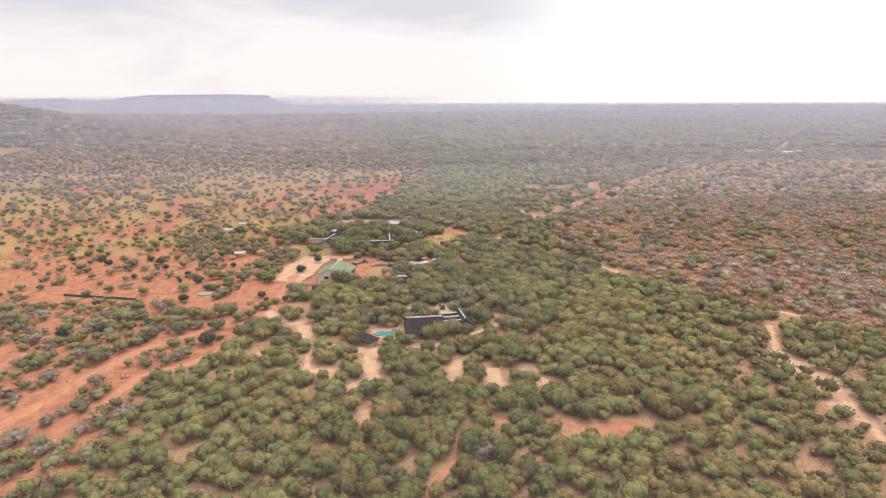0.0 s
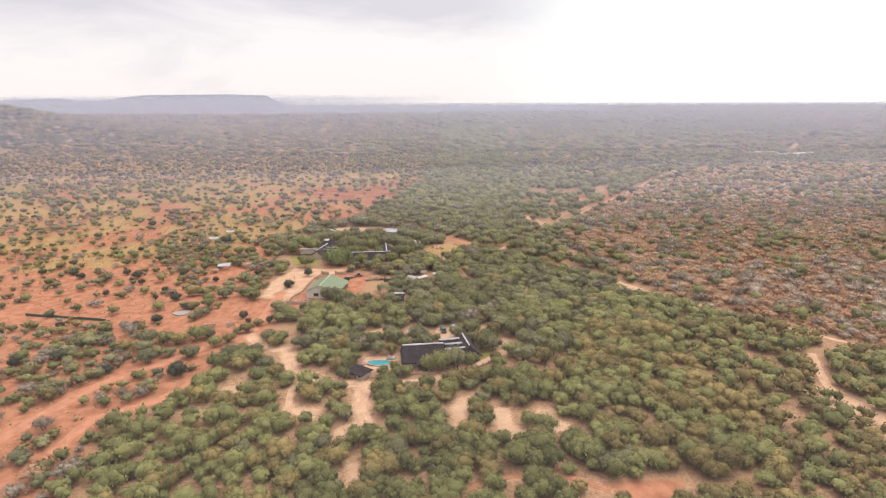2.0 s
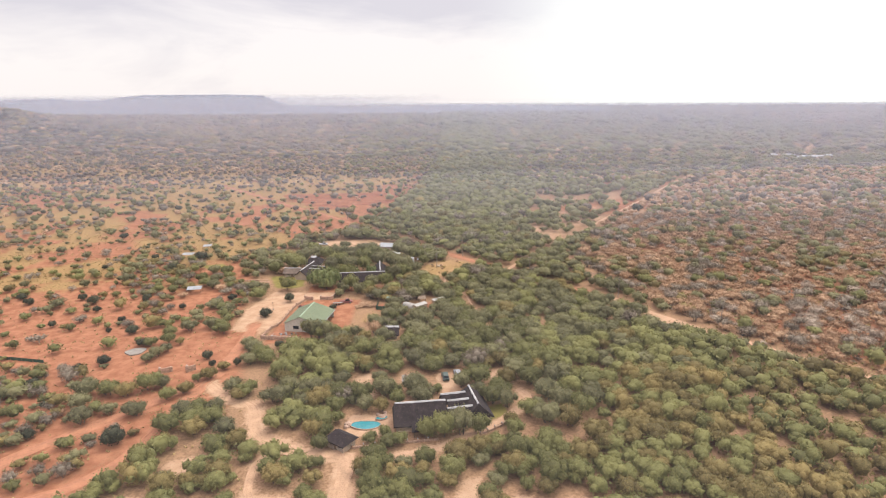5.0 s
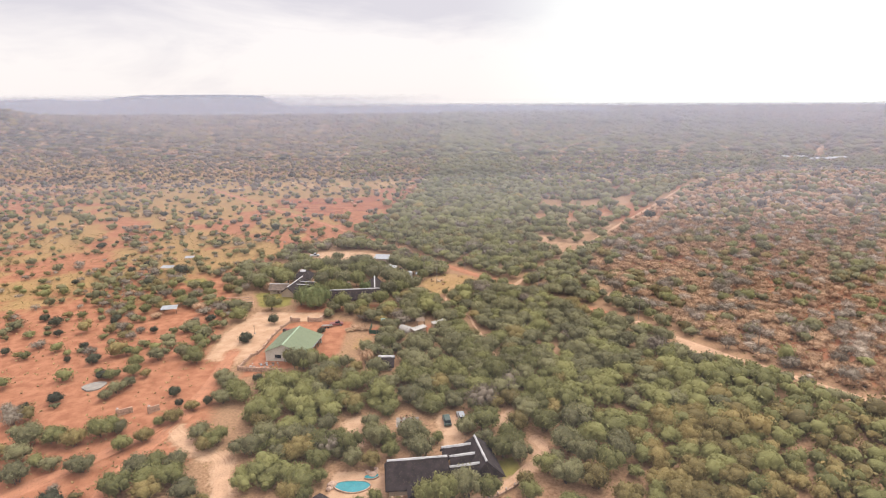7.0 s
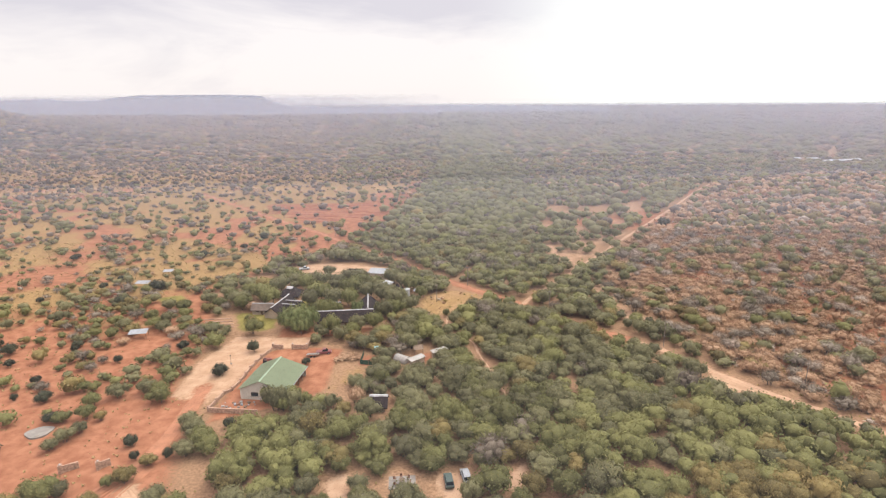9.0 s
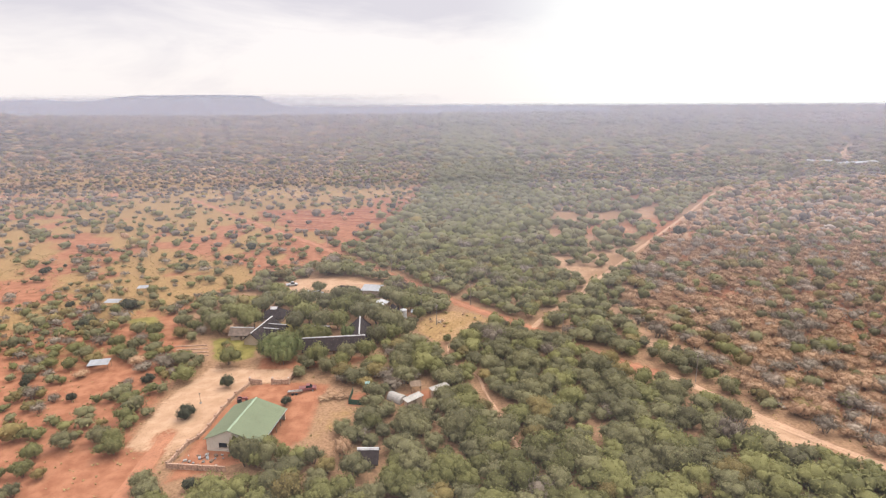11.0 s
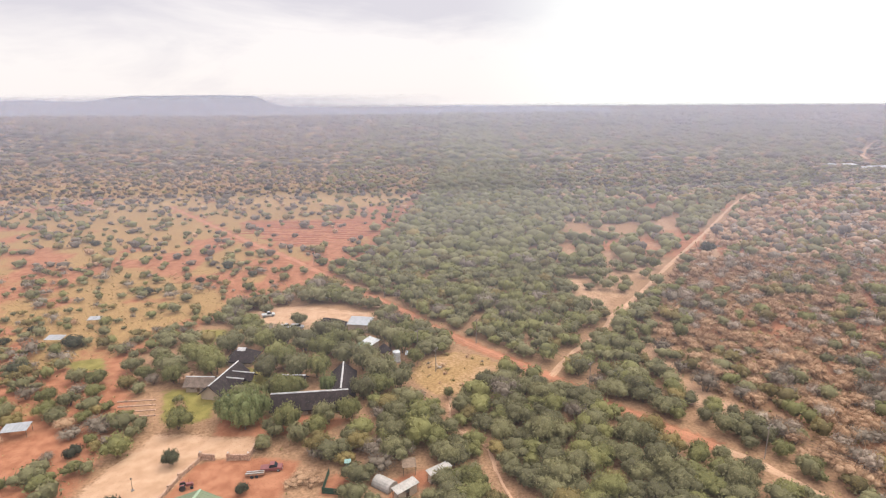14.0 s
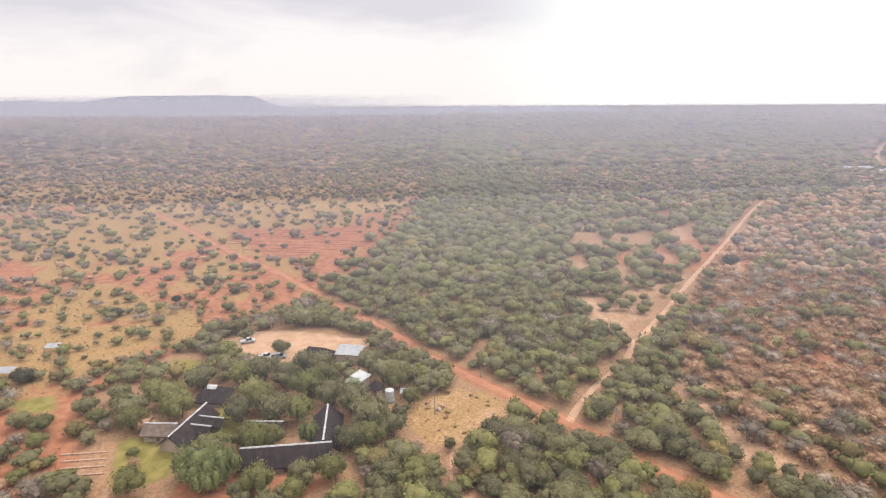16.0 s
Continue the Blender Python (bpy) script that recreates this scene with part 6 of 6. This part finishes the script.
def scrub_rows():
    """Knee-high dry scrub that fills the eastern flats between the trees."""
    r = np.random.RandomState(19)
    x, y = r.uniform(60, 330, 26000), r.uniform(120, 470, 26000)
    east = x - lerp_table(y, EAST_EDGE)
    ok = (east > 2) & (x < 0.80 * y + 30) & (r.rand(len(x)) < 0.25 + 0.75 * value_noise(x, y, 9, 91))
    for line, width in ROADS.values():
        ok &= line_dist(line, x, y) > width * 0.5 + 0.9
    for poly in SAND + SOFT_SAND:
        ok &= near_only(poly, x, y) > 0.5
    # a few tussocks on the mown field
    x, y = x[ok], y[ok]
    tx, ty = r.uniform(-10, 16, 90), r.uniform(300, 327, 90)
    field = inside(DRYGRASS[0], tx, ty) & (r.rand(90) < 0.45)
    x, y = np.concatenate([x, tx[field]]), np.concatenate([y, ty[field]])
    u, rad = r.rand(len(x)), 0.55 + 0.8 * r.rand(len(x)) ** 1.5
    k = np.where(u < 0.62, 2, np.where(u < 0.82, 3, np.where(u < 0.92, 7, 6)))
    return np.stack([x, y, rad, rad * (0.7 + 0.5 * r.rand(len(x))), k, np.ones(len(x))], 1)


undergrowth = scrub_rows()


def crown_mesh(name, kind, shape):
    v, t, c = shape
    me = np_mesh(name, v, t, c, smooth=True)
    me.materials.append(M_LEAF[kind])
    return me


TREE_WORDS = {
    "green": ("acacia_tree", "olive-green umbrella acacia with a flattened leafy crown", "tree"),
    "grey": ("thorn_tree", "grey-green thorn tree with a dense rounded crown", "tree"),
    "brown": ("dry_bush", "leafless brown bush of dry tangled twigs", "bush"),
    "yellow": ("raisin_bush", "yellowing green bush on sandy ground", "bush"),
    "pale": ("bare_tree", "leafless pale thorn tree with a flat bleached crown", "tree"),
    "ash": ("thorn_bush", "ash-grey thorn bush, domed and nearly leafless", "bush"),
    "dark": ("evergreen_tree", "dark evergreen shepherd tree standing alone on red earth", "tree"),
    "fever": ("fever_tree", "tall feathery bright green fever tree beside the house", "tree"),
}
CROWN_MESH = {k: [crown_mesh("crown", k, s) for s in NEAR[k]] for k in KINDS}
TRUNK_MESH = {}
for k in KINDS:
    TRUNK_MESH[k] = []
    for s in range(3):
        v, t = trunk_shape(900 + s, 4 if k in ("brown", "grey", "yellow", "ash") else (2 if k == "green" else 1), 0.62, 0.8, 0.045)
        me = np_mesh("trunk", v, t)
        me.materials.append(M_BARK)
        TRUNK_MESH[k].append(me)
tree_count = [0]


def plant(kind, x, y, rad, h, label=""):
    """One tree as a thing of its own: trunk and crown."""
    i = tree_count[0]
    tree_count[0] += 1
    name, words, cat = TREE_WORDS[kind]
    ob = new(name)
    ob.matrix_world = pose(x, y, gz(x, y) - 0.05, 0, 0, (i * 137.5) % 360)
    ob.scale = (rad, rad, h)
    tagged(ob, label or words, cat, group="trees of the bush" if cat == "tree" else "bushes of the veld")
    for part_name, me in (("trunk", TRUNK_MESH[kind][i % 3]), ("crown", CROWN_MESH[kind][i % 5])):
        o = new(part_name, me)
        o.parent = ob
    return ob


def joined(name, rows, shapes, kind, label):
    """Many bushes of a kind as one mesh."""
    if not len(rows):
        return
    r = np.random.RandomState(len(rows))
    vs, ts, cs, base = [], [], [], 0
    which = r.randint(len(shapes), size=len(rows))
    for w, (v, t, c) in enumerate(shapes):
        q = rows[which == w]
        if not len(q):
            continue
        a = r.rand(len(q)) * 6.283
        ca, sa = np.cos(a)[:, None], np.sin(a)[:, None]
        X = (v[:, 0] * ca - v[:, 1] * sa) * q[:, 2:3] + q[:, 0:1]
        Y = (v[:, 0] * sa + v[:, 1] * ca) * q[:, 2:3] + q[:, 1:2]
        Z = v[:, 2] * q[:, 3:4] + ground_z(q[:, 0], q[:, 1])[:, None] - 0.05
        vs.append(np.stack([X, Y, Z], 2).reshape(-1, 3))
        ts.append((t[None] + (np.arange(len(q)) * len(v))[:, None, None]).reshape(-1, 3) + base)
        cs.append((c[None] + (r.rand(len(q))[:, None] - 0.35) * 0.6).ravel())
        base += len(q) * len(v)
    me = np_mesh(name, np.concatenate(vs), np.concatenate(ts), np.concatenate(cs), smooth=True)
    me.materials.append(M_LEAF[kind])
    tagged(new(name, me), label, "bush", kind="stuff")


for kind, x, y, rad, h in PLACED:
    plant(kind, x, y, rad, h)
near_rank = np.hypot(bushes[:, 0] * 1.3, np.maximum(0, np.maximum(120 - bushes[:, 1], bushes[:, 1] - 235)))
for ki, kind in enumerate(KINDS):
    idx = np.where((bushes[:, 4] == ki) & (bushes[:, 5] == 1.0))[0]
    if not len(idx):
        continue
    idx = idx[np.argsort(near_rank[idx])]
    count = 170 if kind in ("brown", "pale", "ash") else 280
    single, rest = idx[:count], idx[count:]
    for x, y, rad, h, k, g in bushes[single]:
        plant(kind, x, y, rad, h)
    rows = bushes[rest]
    name, words, cat = TREE_WORDS[kind]
    near = (np.abs(rows[:, 0]) < 75) & (rows[:, 1] < 300)
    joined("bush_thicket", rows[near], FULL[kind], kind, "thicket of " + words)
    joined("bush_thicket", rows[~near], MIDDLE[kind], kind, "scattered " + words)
    far = bushes[(bushes[:, 4] == ki) & (bushes[:, 5] == 1.2)]
    joined("far_bush", far, [crown_shape(700 + ki + 10 * s, 1 + s % 2, 7, 0.21, seg=5, rings=2, openness=0.08, low=0.42) for s in range(4)], kind, "distant " + words)
    farther = bushes[(bushes[:, 4] == ki) & (bushes[:, 5] > 1.5)]
    scrub = undergrowth[undergrowth[:, 4] == ki]
    joined("low_scrub", scrub, [crown_shape(800 + ki + 10 * s, 1, 11, 0.28, seg=4, rings=2, openness=0.25, twiggy=0.6, low=0.4) for s in range(4)], kind, "low dry undergrowth of brown and straw-coloured scrub")
    joined("far_bush", farther, FAR[kind], kind, "distant cover of " + words)


# ---- dry grass tufts ----
M_TUFT = mat("dry_grass", (0.30, 0.215, 0.095), 0.9, vary=0.4, scale=6, fine=5)


def build_tufts():
    r = np.random.RandomState(77)
    x, y = r.uniform(-230, 150, 60000), r.uniform(90, 420, 60000)
    west, east = lerp_table(y, WEST_EDGE) - x, x - lerp_table(y, EAST_EDGE)
    n = value_noise(x, y, 9, 61)
    red, grass, sand, lawn = soil_weights(x, y)
    ok = (np.abs(x) < 0.8 * y + 20) & (r.rand(60000) < (np.where(west > 0, 0.35, np.where(east > 0, 0.35, 0.12)) + 0.5 * grass) * n) & (sand < 0.3) & (lawn < 0.3)
    for line, width in ROADS.values():
        ok &= line_dist(line, x, y) > width * 0.5 + 0.3
    for poly in REDBARE:
        ok &= near_only(poly, x, y) > 0
    for cx, cy, a, hx, hy in FOOTPRINTS:
        ok &= ~((np.abs(x - cx) < max(hx, hy)) & (np.abs(y - cy) < max(hx, hy)))
    x, y = x[ok], y[ok]
    z, s = ground_z(x, y) - 0.05, 0.25 + 0.4 * r.rand(len(x))
    vs, ts = [], []
    for k in range(3):
        a = 2.094 * k + r.rand(len(x)) * 1.5
        c, q = np.cos(a) * s, np.sin(a) * s
        vs += [np.stack([x - q * 0.5, y + c * 0.5, z], 1), np.stack([x + q * 0.5, y - c * 0.5, z], 1), np.stack([x + c * 0.8, y + q * 0.8, z + s * 0.9], 1)]
    m = len(x)
    i = np.arange(m)
    for k in range(3):
        ts.append(np.stack([i + 3 * k * m, i + (3 * k + 1) * m, i + (3 * k + 2) * m], 1))
    me = np_mesh("grass_tufts", np.concatenate(vs), np.concatenate(ts))
    me.materials.append(M_TUFT)
    tagged(new("grass_tufts", me), "scattered tufts of dry straw-coloured grass", "grass", kind="stuff")


build_tufts()
